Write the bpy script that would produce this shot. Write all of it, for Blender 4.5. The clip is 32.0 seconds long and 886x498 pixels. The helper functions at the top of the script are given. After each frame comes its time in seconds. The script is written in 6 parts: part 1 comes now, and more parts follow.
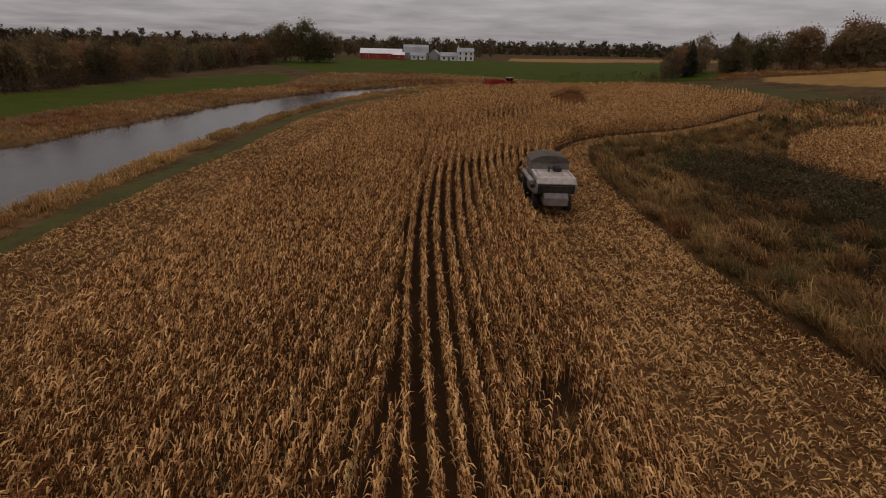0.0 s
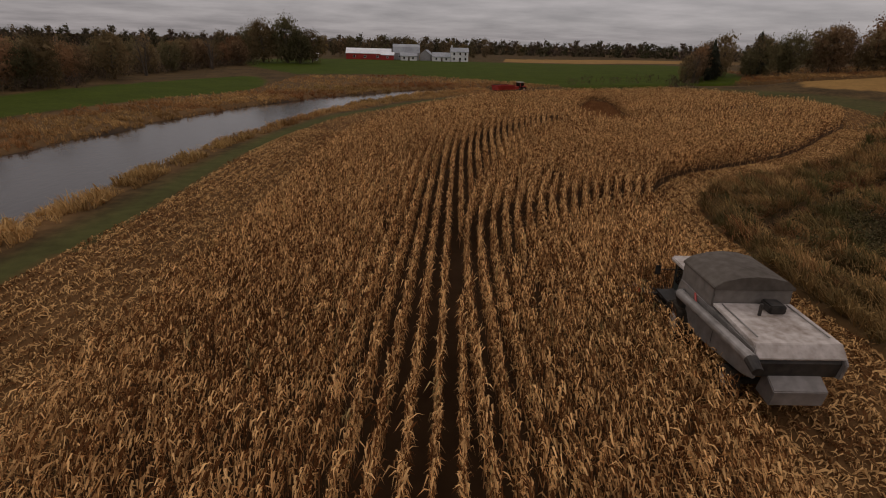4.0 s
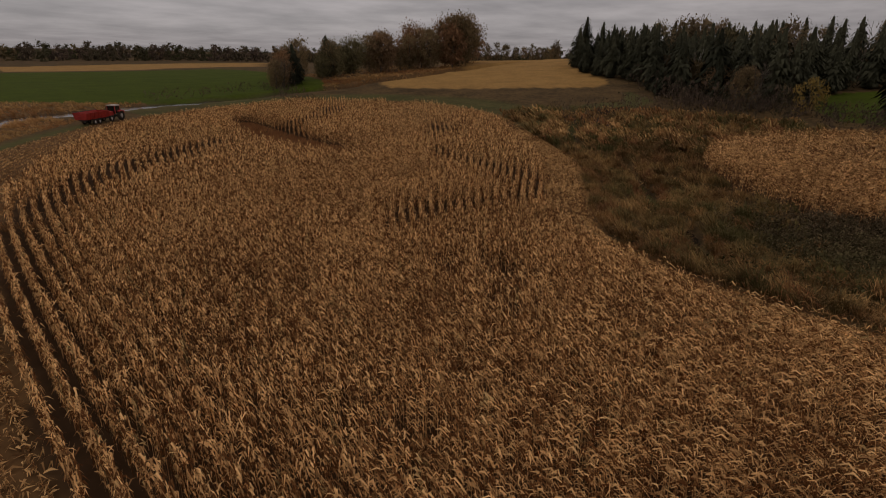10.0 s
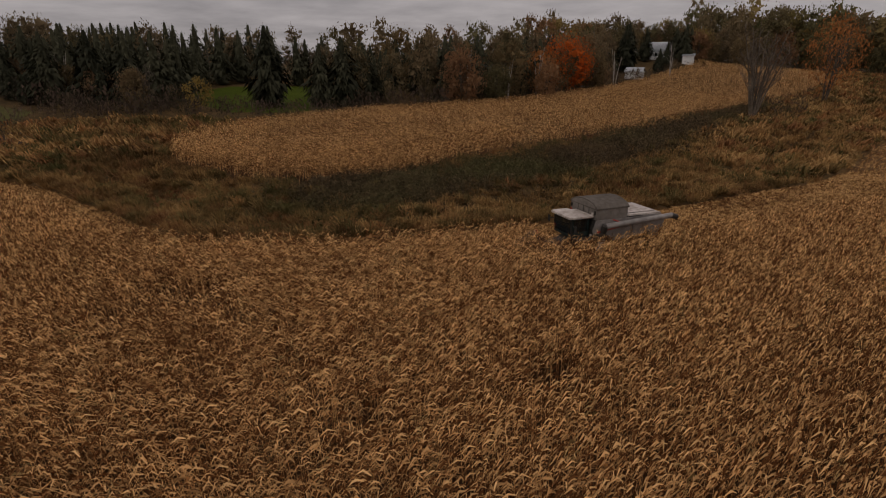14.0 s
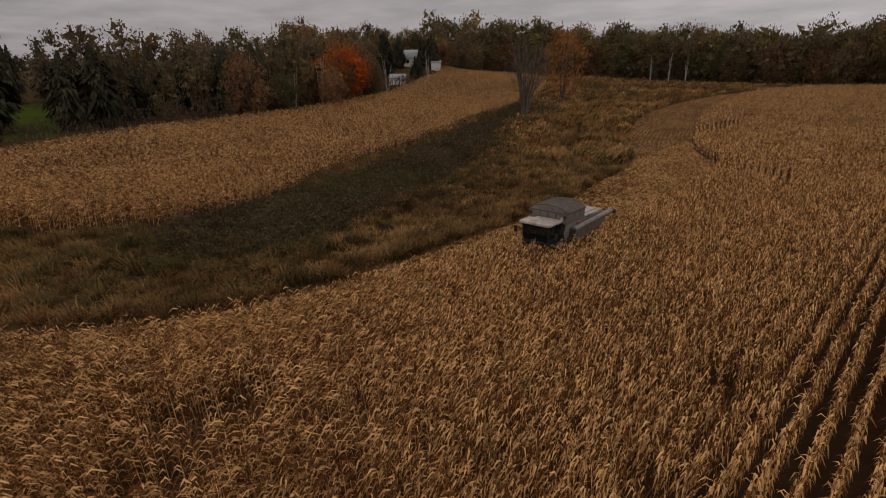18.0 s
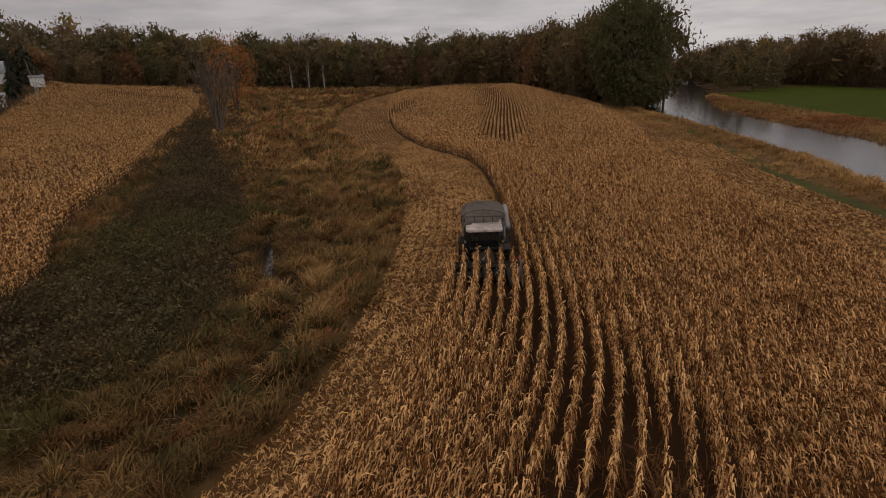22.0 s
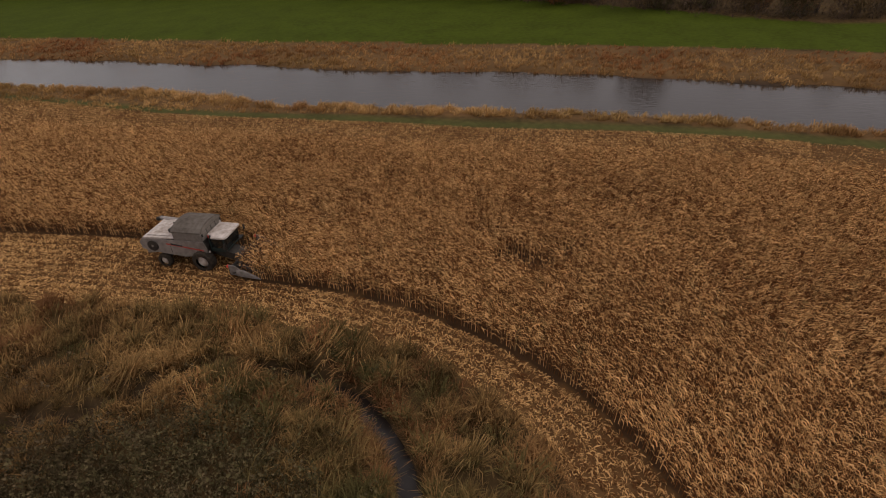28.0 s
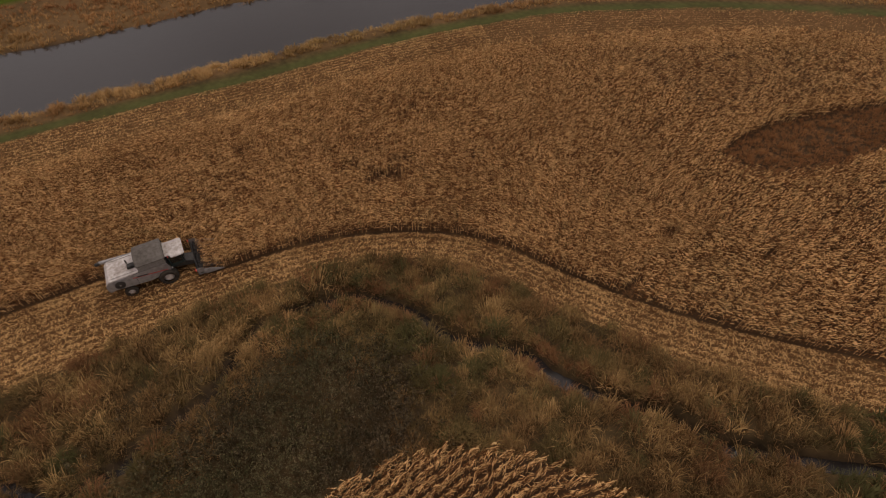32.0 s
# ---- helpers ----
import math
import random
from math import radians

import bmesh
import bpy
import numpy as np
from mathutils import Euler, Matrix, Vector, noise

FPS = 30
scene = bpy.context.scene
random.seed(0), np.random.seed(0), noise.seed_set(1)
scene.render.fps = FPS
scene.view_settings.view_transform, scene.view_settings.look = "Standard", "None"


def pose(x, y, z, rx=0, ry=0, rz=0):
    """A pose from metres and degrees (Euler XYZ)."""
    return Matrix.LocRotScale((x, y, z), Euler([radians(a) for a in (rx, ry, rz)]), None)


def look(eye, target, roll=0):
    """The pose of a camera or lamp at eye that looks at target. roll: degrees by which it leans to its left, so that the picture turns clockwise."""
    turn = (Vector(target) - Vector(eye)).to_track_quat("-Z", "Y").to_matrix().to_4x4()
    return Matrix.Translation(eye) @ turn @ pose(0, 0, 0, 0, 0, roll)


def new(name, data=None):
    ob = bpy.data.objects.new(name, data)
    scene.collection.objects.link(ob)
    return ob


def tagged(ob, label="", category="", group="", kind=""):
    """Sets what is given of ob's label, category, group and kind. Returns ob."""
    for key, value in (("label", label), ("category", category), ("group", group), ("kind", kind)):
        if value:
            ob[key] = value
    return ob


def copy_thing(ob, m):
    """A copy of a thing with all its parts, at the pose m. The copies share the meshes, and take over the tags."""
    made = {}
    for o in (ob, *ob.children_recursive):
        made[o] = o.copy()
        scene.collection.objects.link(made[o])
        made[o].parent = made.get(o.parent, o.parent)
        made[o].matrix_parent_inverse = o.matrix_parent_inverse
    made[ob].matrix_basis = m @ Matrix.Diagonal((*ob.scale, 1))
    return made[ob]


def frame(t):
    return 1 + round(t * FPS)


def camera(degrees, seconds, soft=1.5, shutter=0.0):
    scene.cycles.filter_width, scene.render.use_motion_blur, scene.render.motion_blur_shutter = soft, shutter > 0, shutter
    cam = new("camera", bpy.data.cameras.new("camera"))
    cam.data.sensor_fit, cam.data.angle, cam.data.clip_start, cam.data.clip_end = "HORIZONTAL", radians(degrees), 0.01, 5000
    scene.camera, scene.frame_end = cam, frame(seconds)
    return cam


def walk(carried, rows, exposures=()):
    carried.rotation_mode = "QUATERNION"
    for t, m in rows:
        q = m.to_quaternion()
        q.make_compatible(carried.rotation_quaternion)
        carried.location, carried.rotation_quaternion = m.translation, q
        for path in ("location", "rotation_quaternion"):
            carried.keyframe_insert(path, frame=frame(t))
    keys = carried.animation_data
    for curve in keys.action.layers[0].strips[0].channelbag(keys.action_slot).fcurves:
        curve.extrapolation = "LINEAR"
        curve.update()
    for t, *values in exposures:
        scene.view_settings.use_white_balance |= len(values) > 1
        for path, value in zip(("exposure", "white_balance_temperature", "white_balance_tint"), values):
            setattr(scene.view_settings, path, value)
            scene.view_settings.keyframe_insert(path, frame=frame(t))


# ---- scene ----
cam = camera(79.4, 32.0, soft=1.0)

PATH = [
    (0, (0.227, 0.728, 12.127), (0.232, 2.593, 11.404), 1.5),
    (0.5, (-0.107, 3.57, 11.894), (-0.099, 5.433, 11.168), 1.5),
    (1, (-0.462, 6.538, 11.597), (-0.451, 8.403, 10.874), 1.5),
    (1.5, (-0.901, 9.613, 11.576), (-0.887, 11.478, 10.853), 1.5),
    (2, (-1.341, 12.688, 11.618), (-1.321, 14.551, 10.892), 1.6),
    (2.5, (-1.801, 15.699, 11.682), (-1.776, 17.564, 10.959), 1.6),
    (3, (-2.283, 18.668, 11.639), (-2.254, 20.534, 10.92), 1.6),
    (3.5, (-2.85, 21.68, 11.639), (-2.81, 23.545, 10.92), 1.7),
    (5.5, (-5.236, 32.902, 12.412), (-5.042, 34.753, 11.679), 1.3),
    (6, (-5.939, 35.699, 12.508), (-5.634, 37.536, 11.778), 1.3),
    (6.5, (-6.795, 38.33, 12.523), (-6.38, 40.148, 11.799), 1.3),
    (7, (-7.801, 40.847, 12.585), (-7.284, 42.641, 11.869), 1.3),
    (7.5, (-8.834, 43.108, 12.749), (-8.204, 44.868, 12.037), 1.3),
    (8, (-10.144, 45.346, 12.778), (-9.392, 47.057, 12.068), 1.3),
    (8.5, (-11.605, 47.468, 12.855), (-10.721, 49.119, 12.152), 1.3),
    (9, (-13.079, 49.464, 12.983), (-12.042, 51.024, 12.284), 1.3),
    (9.5, (-14.679, 51.549, 12.929), (-13.46, 52.975, 12.236), 1.3),
    (10, (-16.156, 53.494, 12.928), (-14.75, 54.74, 12.242), 1.2),
    (10.5, (-17.785, 55.273, 12.847), (-16.221, 56.317, 12.164), 1.2),
    (11, (-19.139, 57.026, 12.771), (-17.448, 57.851, 12.094), 1.2),
    (11.5, (-20.232, 58.625, 12.752), (-18.437, 59.197, 12.081), 0.9),
    (12, (-21.038, 60.325, 12.688), (-19.173, 60.606, 12.022), 0.7),
    (12.5, (-21.568, 61.998, 12.63), (-19.68, 61.97, 11.97), 0.6),
    (13, (-21.702, 63.454, 12.504), (-19.843, 63.12, 11.847), 0.3),
    (13.5, (-21.285, 64.907, 12.517), (-19.484, 64.334, 11.863), 0.2),
    (14, (-20.73, 66.346, 12.534), (-18.969, 65.656, 11.883), 0.1),
    (14.5, (-19.761, 67.797, 12.687), (-18.047, 66.994, 12.041), 0.1),
    (16.5, (-15.111, 72.933, 12.958), (-13.624, 71.757, 12.32), -0.4),
    (17, (-13.473, 74.089, 12.92), (-12.064, 72.82, 12.283), -0.5),
    (17.5, (-11.713, 75.052, 12.808), (-10.38, 73.703, 12.175), -0.6),
    (18, (-9.677, 76.04, 12.83), (-8.416, 74.622, 12.197), -0.7),
    (18.5, (-7.641, 77.028, 12.851), (-6.466, 75.537, 12.22), -0.9),
    (19, (-5.48, 77.875, 12.927), (-4.428, 76.295, 12.297), -1.1),
    (19.5, (-3.322, 78.671, 12.874), (-2.416, 77.002, 12.245), -1.4),
    (20, (-0.916, 79.185, 12.928), (-0.155, 77.445, 12.3), -1.6),
    (20.5, (1.49, 79.699, 12.982), (2.114, 77.905, 12.355), -1.8),
    (21, (4.017, 80.022, 12.961), (4.489, 78.183, 12.332), -2.1),
    (21.5, (6.658, 80.126, 13.173), (6.949, 78.252, 12.538), -2.3),
    (22, (9.433, 80.167, 13.259), (9.539, 78.274, 12.622), -2.4),
    (22.5, (12.331, 80.016, 13.27), (12.217, 78.128, 12.621), -2.7),
    (23, (15.338, 79.597, 13.386), (15.0, 77.748, 12.702), -3.1),
    (23.5, (18.209, 79.191, 13.499), (17.658, 77.409, 12.777), -3.2),
    (24, (21.199, 78.542, 13.408), (20.447, 76.851, 12.649), -3.3),
    (24.5, (24.167, 77.74, 13.676), (23.251, 76.149, 12.88), -3.3),
    (25, (27.258, 76.796, 13.996), (26.149, 75.354, 13.165), -3.4),
    (25.5, (30.07, 75.954, 14.876), (28.725, 74.76, 14.001), -3.5),
    (26, (32.738, 75.149, 16.187), (31.198, 74.253, 15.278), -3.5),
    (26.5, (35.094, 74.089, 17.902), (33.466, 73.405, 16.963), -3.1),
    (28.5, (42.743, 69.185, 27.127), (41.132, 68.939, 25.968), -2.9),
    (29, (44.325, 67.449, 29.566), (42.741, 67.34, 28.351), -2.6),
    (29.5, (45.768, 65.676, 31.874), (44.224, 65.704, 30.603), -2.4),
    (30, (47.32, 63.584, 34.157), (45.829, 63.751, 32.834), -2.2),
    (30.5, (48.732, 61.455, 36.309), (47.31, 61.757, 34.935), -2.1),
    (31, (50.12, 59.12, 38.69), (48.782, 59.545, 37.265), -1.9),
    (31.5, (51.491, 56.608, 40.994), (50.239, 57.129, 39.524), -1.9),
    (32, (52.85, 53.967, 43.348), (51.682, 54.55, 41.832), -1.8),
]
walk(cam, [(t, look(eye, target, roll)) for t, eye, target, roll in PATH], [(0, -0.16), (3, -0.18), (9, -0.31), (12, -0.32), (14, -0.2), (17, -0.2), (20, -0.2), (23, 0.04), (26, 0.4), (29, 0.38), (32, 0.42)])

world = bpy.data.worlds.new("overcast_sky")
scene.world = world
world.use_nodes = True
SUN_UP, SUN_TURN = radians(38), radians(200)


def sky():
    nt = world.node_tree
    N, L = nt.nodes.new, nt.links.new
    bg = nt.nodes["Background"]
    tex = N("ShaderNodeTexSky")
    tex.sky_type, tex.sun_disc, tex.sun_elevation, tex.sun_rotation = "NISHITA", False, SUN_UP, SUN_TURN
    grey = N("ShaderNodeHueSaturation")
    grey.inputs["Saturation"].default_value = 0.12
    grey.inputs["Value"].default_value = 0.02
    L(tex.outputs[0], grey.inputs["Color"])
    # a closed cloud deck, three times brighter overhead than low down, in long soft streaks
    co = N("ShaderNodeTexCoord")
    sep = N("ShaderNodeSeparateXYZ")
    L(co.outputs["Generated"], sep.inputs[0])
    lift = N("ShaderNodeMath")
    lift.operation = "MAXIMUM"
    L(sep.outputs["Z"], lift.inputs[0])
    lift.inputs[1].default_value = 0.0
    flat = N("ShaderNodeMath")
    flat.operation = "ADD"
    L(lift.outputs[0], flat.inputs[0])
    flat.inputs[1].default_value = 0.09
    uv = N("ShaderNodeVectorMath")
    uv.operation = "SCALE"
    inv = N("ShaderNodeMath")
    inv.operation = "DIVIDE"
    inv.inputs[0].default_value = 1.0
    L(flat.outputs[0], inv.inputs[1])
    L(co.outputs["Generated"], uv.inputs[0])
    L(inv.outputs[0], uv.inputs["Scale"])
    noi = N("ShaderNodeTexNoise")
    noi.inputs["Scale"].default_value, noi.inputs["Detail"].default_value, noi.inputs["Roughness"].default_value = 1.1, 6, 0.55
    L(uv.outputs[0], noi.inputs["Vector"])
    ramp = N("ShaderNodeValToRGB")
    ramp.color_ramp.elements[0].position, ramp.color_ramp.elements[0].color = 0.31, (0.180, 0.158, 0.162, 1)
    ramp.color_ramp.elements[1].position, ramp.color_ramp.elements[1].color = 0.68, (0.330, 0.292, 0.294, 1)
    L(noi.outputs["Fac"], ramp.inputs["Fac"])
    up = N("ShaderNodeMath")
    up.operation = "MULTIPLY_ADD"
    L(lift.outputs[0], up.inputs[0])
    up.inputs[1].default_value, up.inputs[2].default_value = 1.6, 0.96
    deck = N("ShaderNodeMix")
    deck.data_type, deck.blend_type = "RGBA", "MULTIPLY"
    deck.inputs[0].default_value = 1
    L(ramp.outputs[0], deck.inputs[6])
    L(up.outputs[0], deck.inputs[7])
    both = N("ShaderNodeMix")
    both.data_type, both.blend_type = "RGBA", "ADD"
    both.inputs[0].default_value = 1
    L(deck.outputs[2], both.inputs[6])
    L(grey.outputs[0], both.inputs[7])
    L(both.outputs[2], bg.inputs["Color"])
    bg.inputs["Strength"].default_value = 1.0


sky()
lamp = bpy.data.lights.new("sun", "SUN")
lamp.energy, lamp.angle, lamp.color = 0.5, radians(30), (1.0, 0.94, 0.86)
sun = new("sun", lamp)
sun.matrix_world = look((0, 0, 200), (80, -170, 0))
sun.location = (0, 0, 200)

# ------------------------------------------------------------------ materials


def material(name, dark, light, scale=3.0, rough=0.85, island=0.0, bump=0.0, tint=None, metal=0.0, through_light=0.0, detail=5, thing=0.0, fine=None, ends=(0.2, 0.8), broad=0.9):
    """A base colour that wanders between two tones: noise at two sizes, each piece's own shade, and an attribute where a mesh carries one."""
    m = bpy.data.materials.new(name)
    m.use_nodes = True
    nt = m.node_tree
    N, L = nt.nodes.new, nt.links.new
    b = nt.nodes["Principled BSDF"]
    co = N("ShaderNodeNewGeometry")
    noi = N("ShaderNodeTexNoise")
    noi.inputs["Scale"].default_value, noi.inputs["Detail"].default_value = scale, detail
    L(co.outputs["Position"], noi.inputs["Vector"])
    big = N("ShaderNodeTexNoise")
    big.inputs["Scale"].default_value, big.inputs["Detail"].default_value = fine or scale * 0.13, 3
    L(co.outputs["Position"], big.inputs["Vector"])
    fac = N("ShaderNodeMath")
    fac.operation = "MULTIPLY_ADD"
    L(big.outputs["Fac"], fac.inputs[0])
    fac.inputs[1].default_value = broad
    sub = N("ShaderNodeMath")
    sub.operation = "SUBTRACT"
    L(noi.outputs["Fac"], sub.inputs[0])
    sub.inputs[1].default_value = 0.5 * broad
    L(sub.outputs[0], fac.inputs[2])
    out = fac
    if island:
        mul = N("ShaderNodeMath")
        mul.operation = "MULTIPLY_ADD"
        mul.inputs[1].default_value = island
        L(co.outputs["Random Per Island"], mul.inputs[0])
        less = N("ShaderNodeMath")
        less.operation = "SUBTRACT"
        L(out.outputs[0], less.inputs[0])
        less.inputs[1].default_value = island * 0.5
        L(less.outputs[0], mul.inputs[2])
        out = mul
    if thing:
        info = N("ShaderNodeObjectInfo")
        mul = N("ShaderNodeMath")
        mul.operation = "MULTIPLY_ADD"
        mul.inputs[1].default_value = thing
        L(info.outputs["Random"], mul.inputs[0])
        less = N("ShaderNodeMath")
        less.operation = "SUBTRACT"
        L(out.outputs[0], less.inputs[0])
        less.inputs[1].default_value = thing * 0.5
        L(less.outputs[0], mul.inputs[2])
        out = mul
    ramp = N("ShaderNodeValToRGB")
    ramp.color_ramp.elements[0].position, ramp.color_ramp.elements[0].color = ends[0], (*dark, 1)
    ramp.color_ramp.elements[1].position, ramp.color_ramp.elements[1].color = ends[1], (*light, 1)
    L(out.outputs[0], ramp.inputs["Fac"])
    colour = ramp.outputs[0]
    for attr, other in tint or ():
        a = N("ShaderNodeAttribute")
        a.attribute_name = attr
        mix = N("ShaderNodeMix")
        mix.data_type = "RGBA"
        L(a.outputs["Fac"], mix.inputs[0])
        L(colour, mix.inputs[6])
        two = N("ShaderNodeMix")
        two.data_type = "RGBA"
        two.clamp_factor = True
        two.inputs[6].default_value, two.inputs[7].default_value = (*[c * 0.6 for c in other], 1), (*[c * 1.35 for c in other], 1)
        L(out.outputs[0], two.inputs[0])
        L(two.outputs[2], mix.inputs[7])
        colour = mix.outputs[2]
    L(colour, b.inputs["Base Color"])
    b.inputs["Roughness"].default_value, b.inputs["Metallic"].default_value = rough, metal
    b.inputs["Specular IOR Level"].default_value = 0.04 if rough > 0.7 else 0.3
    if bump:
        bp = N("ShaderNodeBump")
        bp.inputs["Strength"].default_value, bp.inputs["Distance"].default_value = bump, 0.1
        L(noi.outputs["Fac"], bp.inputs["Height"])
        L(bp.outputs[0], b.inputs["Normal"])
    if through_light:
        tr = N("ShaderNodeBsdfTranslucent")
        L(colour, tr.inputs["Color"])
        mx = N("ShaderNodeMixShader")
        mx.inputs[0].default_value = through_light
        L(b.outputs[0], mx.inputs[1])
        L(tr.outputs[0], mx.inputs[2])
        L(mx.outputs[0], nt.nodes["Material Output"].inputs["Surface"])
    return m


M = {}
M["corn"] = material("dry_corn_leaf", (0.128, 0.052, 0.017), (0.95, 0.580, 0.245), 0.8, 0.78, island=1.2, ends=(0.27, 0.94), broad=0.45, through_light=0.22, tint=[("green", (0.22, 0.20, 0.085)), ("red", (0.30, 0.118, 0.036))])
M["stub"] = material("corn_litter", (0.135, 0.058, 0.020), (0.70, 0.425, 0.175), 1.2, 0.8, island=0.9, through_light=0.1)
M["grass"] = material("marsh_grass", (0.080, 0.044, 0.017), (0.43, 0.255, 0.10), 0.35, 0.85, island=0.45, through_light=0.25, tint=[("green", (0.10, 0.090, 0.032)), ("red", (0.24, 0.105, 0.045))])
M["bank"] = material("bank_grass", (0.21, 0.116, 0.043), (0.62, 0.385, 0.155), 0.35, 0.85, island=0.45, through_light=0.25, tint=[("green", (0.12, 0.105, 0.03)), ("red", (0.26, 0.10, 0.04))])
M["brush"] = material("bare_brush", (0.050, 0.036, 0.027), (0.150, 0.105, 0.075), 0.4, 0.9, island=0.5, through_light=0.2, tint=[("green", (0.07, 0.07, 0.03)), ("red", (0.30, 0.10, 0.03)), ("gold", (0.22, 0.15, 0.05))])
M["weed"] = material("dark_seeded_weed", (0.040, 0.028, 0.015), (0.150, 0.106, 0.058), 1.5, 0.9, island=0.7, tint=[("green", (0.09, 0.10, 0.03))])
M["leaf"] = material("autumn_leaf", (0.09, 0.066, 0.038), (0.25, 0.18, 0.10), 0.25, 0.85, island=0.35, through_light=0.3, tint=[("green", (0.095, 0.098, 0.038)), ("red", (0.58, 0.135, 0.026)), ("gold", (0.36, 0.24, 0.06))], thing=0.35)
M["needle"] = material("spruce_needle", (0.022, 0.023, 0.014), (0.062, 0.060, 0.035), 0.7, 0.85, island=0.4, thing=0.4)
M["bark"] = material("bark", (0.05, 0.04, 0.03), (0.16, 0.13, 0.10), 6, 0.9, bump=0.4)
M["birch"] = material("birch_bark", (0.22, 0.19, 0.16), (0.55, 0.5, 0.44), 5, 0.8)
M["twig"] = material("bare_twig", (0.09, 0.07, 0.05), (0.22, 0.18, 0.14), 3, 0.9)
M["ground"] = material("field_soil_and_sod", (0.036, 0.025, 0.012), (0.115, 0.072, 0.030), 1.1, 0.95, bump=0.5, tint=[
    ("soil", (0.056, 0.031, 0.015)), ("stubble", (0.125, 0.066, 0.026)), ("lawn", (0.048, 0.064, 0.006)), ("turf", (0.070, 0.068, 0.022)), ("far_stubble", (0.27, 0.155, 0.05)), ("sedge", (0.135, 0.076, 0.032)), ("mud", (0.05, 0.035, 0.025))])


def water_material():
    m = bpy.data.materials.new("river_water")
    m.use_nodes = True
    nt = m.node_tree
    N, L = nt.nodes.new, nt.links.new
    b = nt.nodes["Principled BSDF"]
    b.inputs["Base Color"].default_value = (0.026, 0.020, 0.016, 1)
    b.inputs["Roughness"].default_value = 0.1
    b.inputs["IOR"].default_value = 1.33
    geo = N("ShaderNodeNewGeometry")
    mp = N("ShaderNodeMapping")
    mp.inputs["Scale"].default_value = (0.9, 0.35, 1)
    L(geo.outputs["Position"], mp.inputs[0])
    noi = N("ShaderNodeTexNoise")
    noi.inputs["Scale"].default_value, noi.inputs["Detail"].default_value = 2.2, 4
    L(mp.outputs[0], noi.inputs["Vector"])
    bp = N("ShaderNodeBump")
    bp.inputs["Strength"].default_value, bp.inputs["Distance"].default_value = 0.6, 0.06
    L(noi.outputs["Fac"], bp.inputs["Height"])
    L(bp.outputs[0], b.inputs["Normal"])
    return m


M["water"] = water_material()

# ------------------------------------------------------------------ the plan


def smooth(points, n=8):
    """A Catmull-Rom curve through the points, n pieces to each span."""
    p = np.array(points, float)
    p = np.vstack([2 * p[0] - p[1], p, 2 * p[-1] - p[-2]])
    t = np.linspace(0, 1, n, endpoint=False)[:, None]
    out = []
    for a, b, c, d in zip(p[:-3], p[1:-2], p[2:-1], p[3:]):
        out.append(0.5 * (2 * b + (c - a) * t + (2 * a - 5 * b + 4 * c - d) * t**2 + (3 * b - a - 3 * c + d) * t**3))
    return np.vstack(out + [p[-2:-1]])


def gap_to(points, line, values=None):
    """The distance of each point to a line, and the line's value (such as a half-width) at the nearest place."""
    best = np.full(len(points), 1e9)
    val = np.zeros(len(points))
    for i in range(len(line) - 1):
        a, d = line[i, :2], line[i + 1, :2] - line[i, :2]
        k = np.clip(((points - a) @ d) / max(d @ d, 1e-9), 0, 1)
        off = points - a - k[:, None] * d
        dist = np.hypot(off[:, 0], off[:, 1])
        near = dist < best
        best[near] = dist[near]
        if values is not None:
            val[near] = (values[i] + k * (values[i + 1] - values[i]))[near]
    return best, val


def inside(points, ring):
    x, y = points[:, 0], points[:, 1]
    res = np.zeros(len(points), bool)
    for (x1, y1), (x2, y2) in zip(ring, np.roll(ring, -1, axis=0)):
        cross = (y1 > y) != (y2 > y)
        res ^= cross & (x < (x2 - x1) * (y - y1) / ((y2 - y1) or 1e-9) + x1)
    return res


def step(a, b, v):
    k = np.clip((v - a) / (b - a), 0, 1)
    return k * k * (3 - 2 * k)


def wander(x, y, size, seed=0.0):
    """A soft, repeatable unevenness between about -1 and 1."""
    x, y = x / size + seed * 7.3, y / size + seed * 3.1
    return (np.sin(x * 1.0 + 1.7 * np.sin(y * 0.63 + seed)) + np.sin(y * 1.13 + 1.3 * np.sin(x * 0.71 + 2.0)) + np.sin((x + y) * 0.57 + 0.9 * np.sin((x - y) * 0.83))) / 3


def tussocks(x, y, cell=2.3, seed=1):
    """Where each place lies in its tussock: 1 at the heart, 0 at the rim; the way outward; the tussock's own number."""
    x, y = np.asarray(x, float), np.asarray(y, float)
    ix, iy = np.floor(x / cell), np.floor(y / cell)
    best, own, gx, gy = np.full(x.shape, 1e9), np.zeros(x.shape), np.zeros(x.shape), np.zeros(x.shape)
    for dx in (-1, 0, 1):
        for dy in (-1, 0, 1):
            cx, cy = ix + dx, iy + dy
            h = np.sin(cx * 127.1 + cy * 311.7 + seed * 17.3) * 43758.5453
            k = np.sin(cx * 269.5 + cy * 183.3 + seed * 9.1) * 24634.6345
            h, k = h - np.floor(h), k - np.floor(k)
            ox, oy = x - (cx + 0.15 + 0.7 * h) * cell, y - (cy + 0.15 + 0.7 * k) * cell
            d = np.hypot(ox, oy) / (cell * (0.42 + 0.42 * ((h * 7.0 + k * 3.0) % 1.0)))
            near = d < best
            best, own, gx, gy = np.where(near, d, best), np.where(near, (h * 13.0 + k * 5.0) % 1.0, own), np.where(near, ox, gx), np.where(near, oy, gy)
    return np.clip(1 - best, 0, 1), own, gx, gy


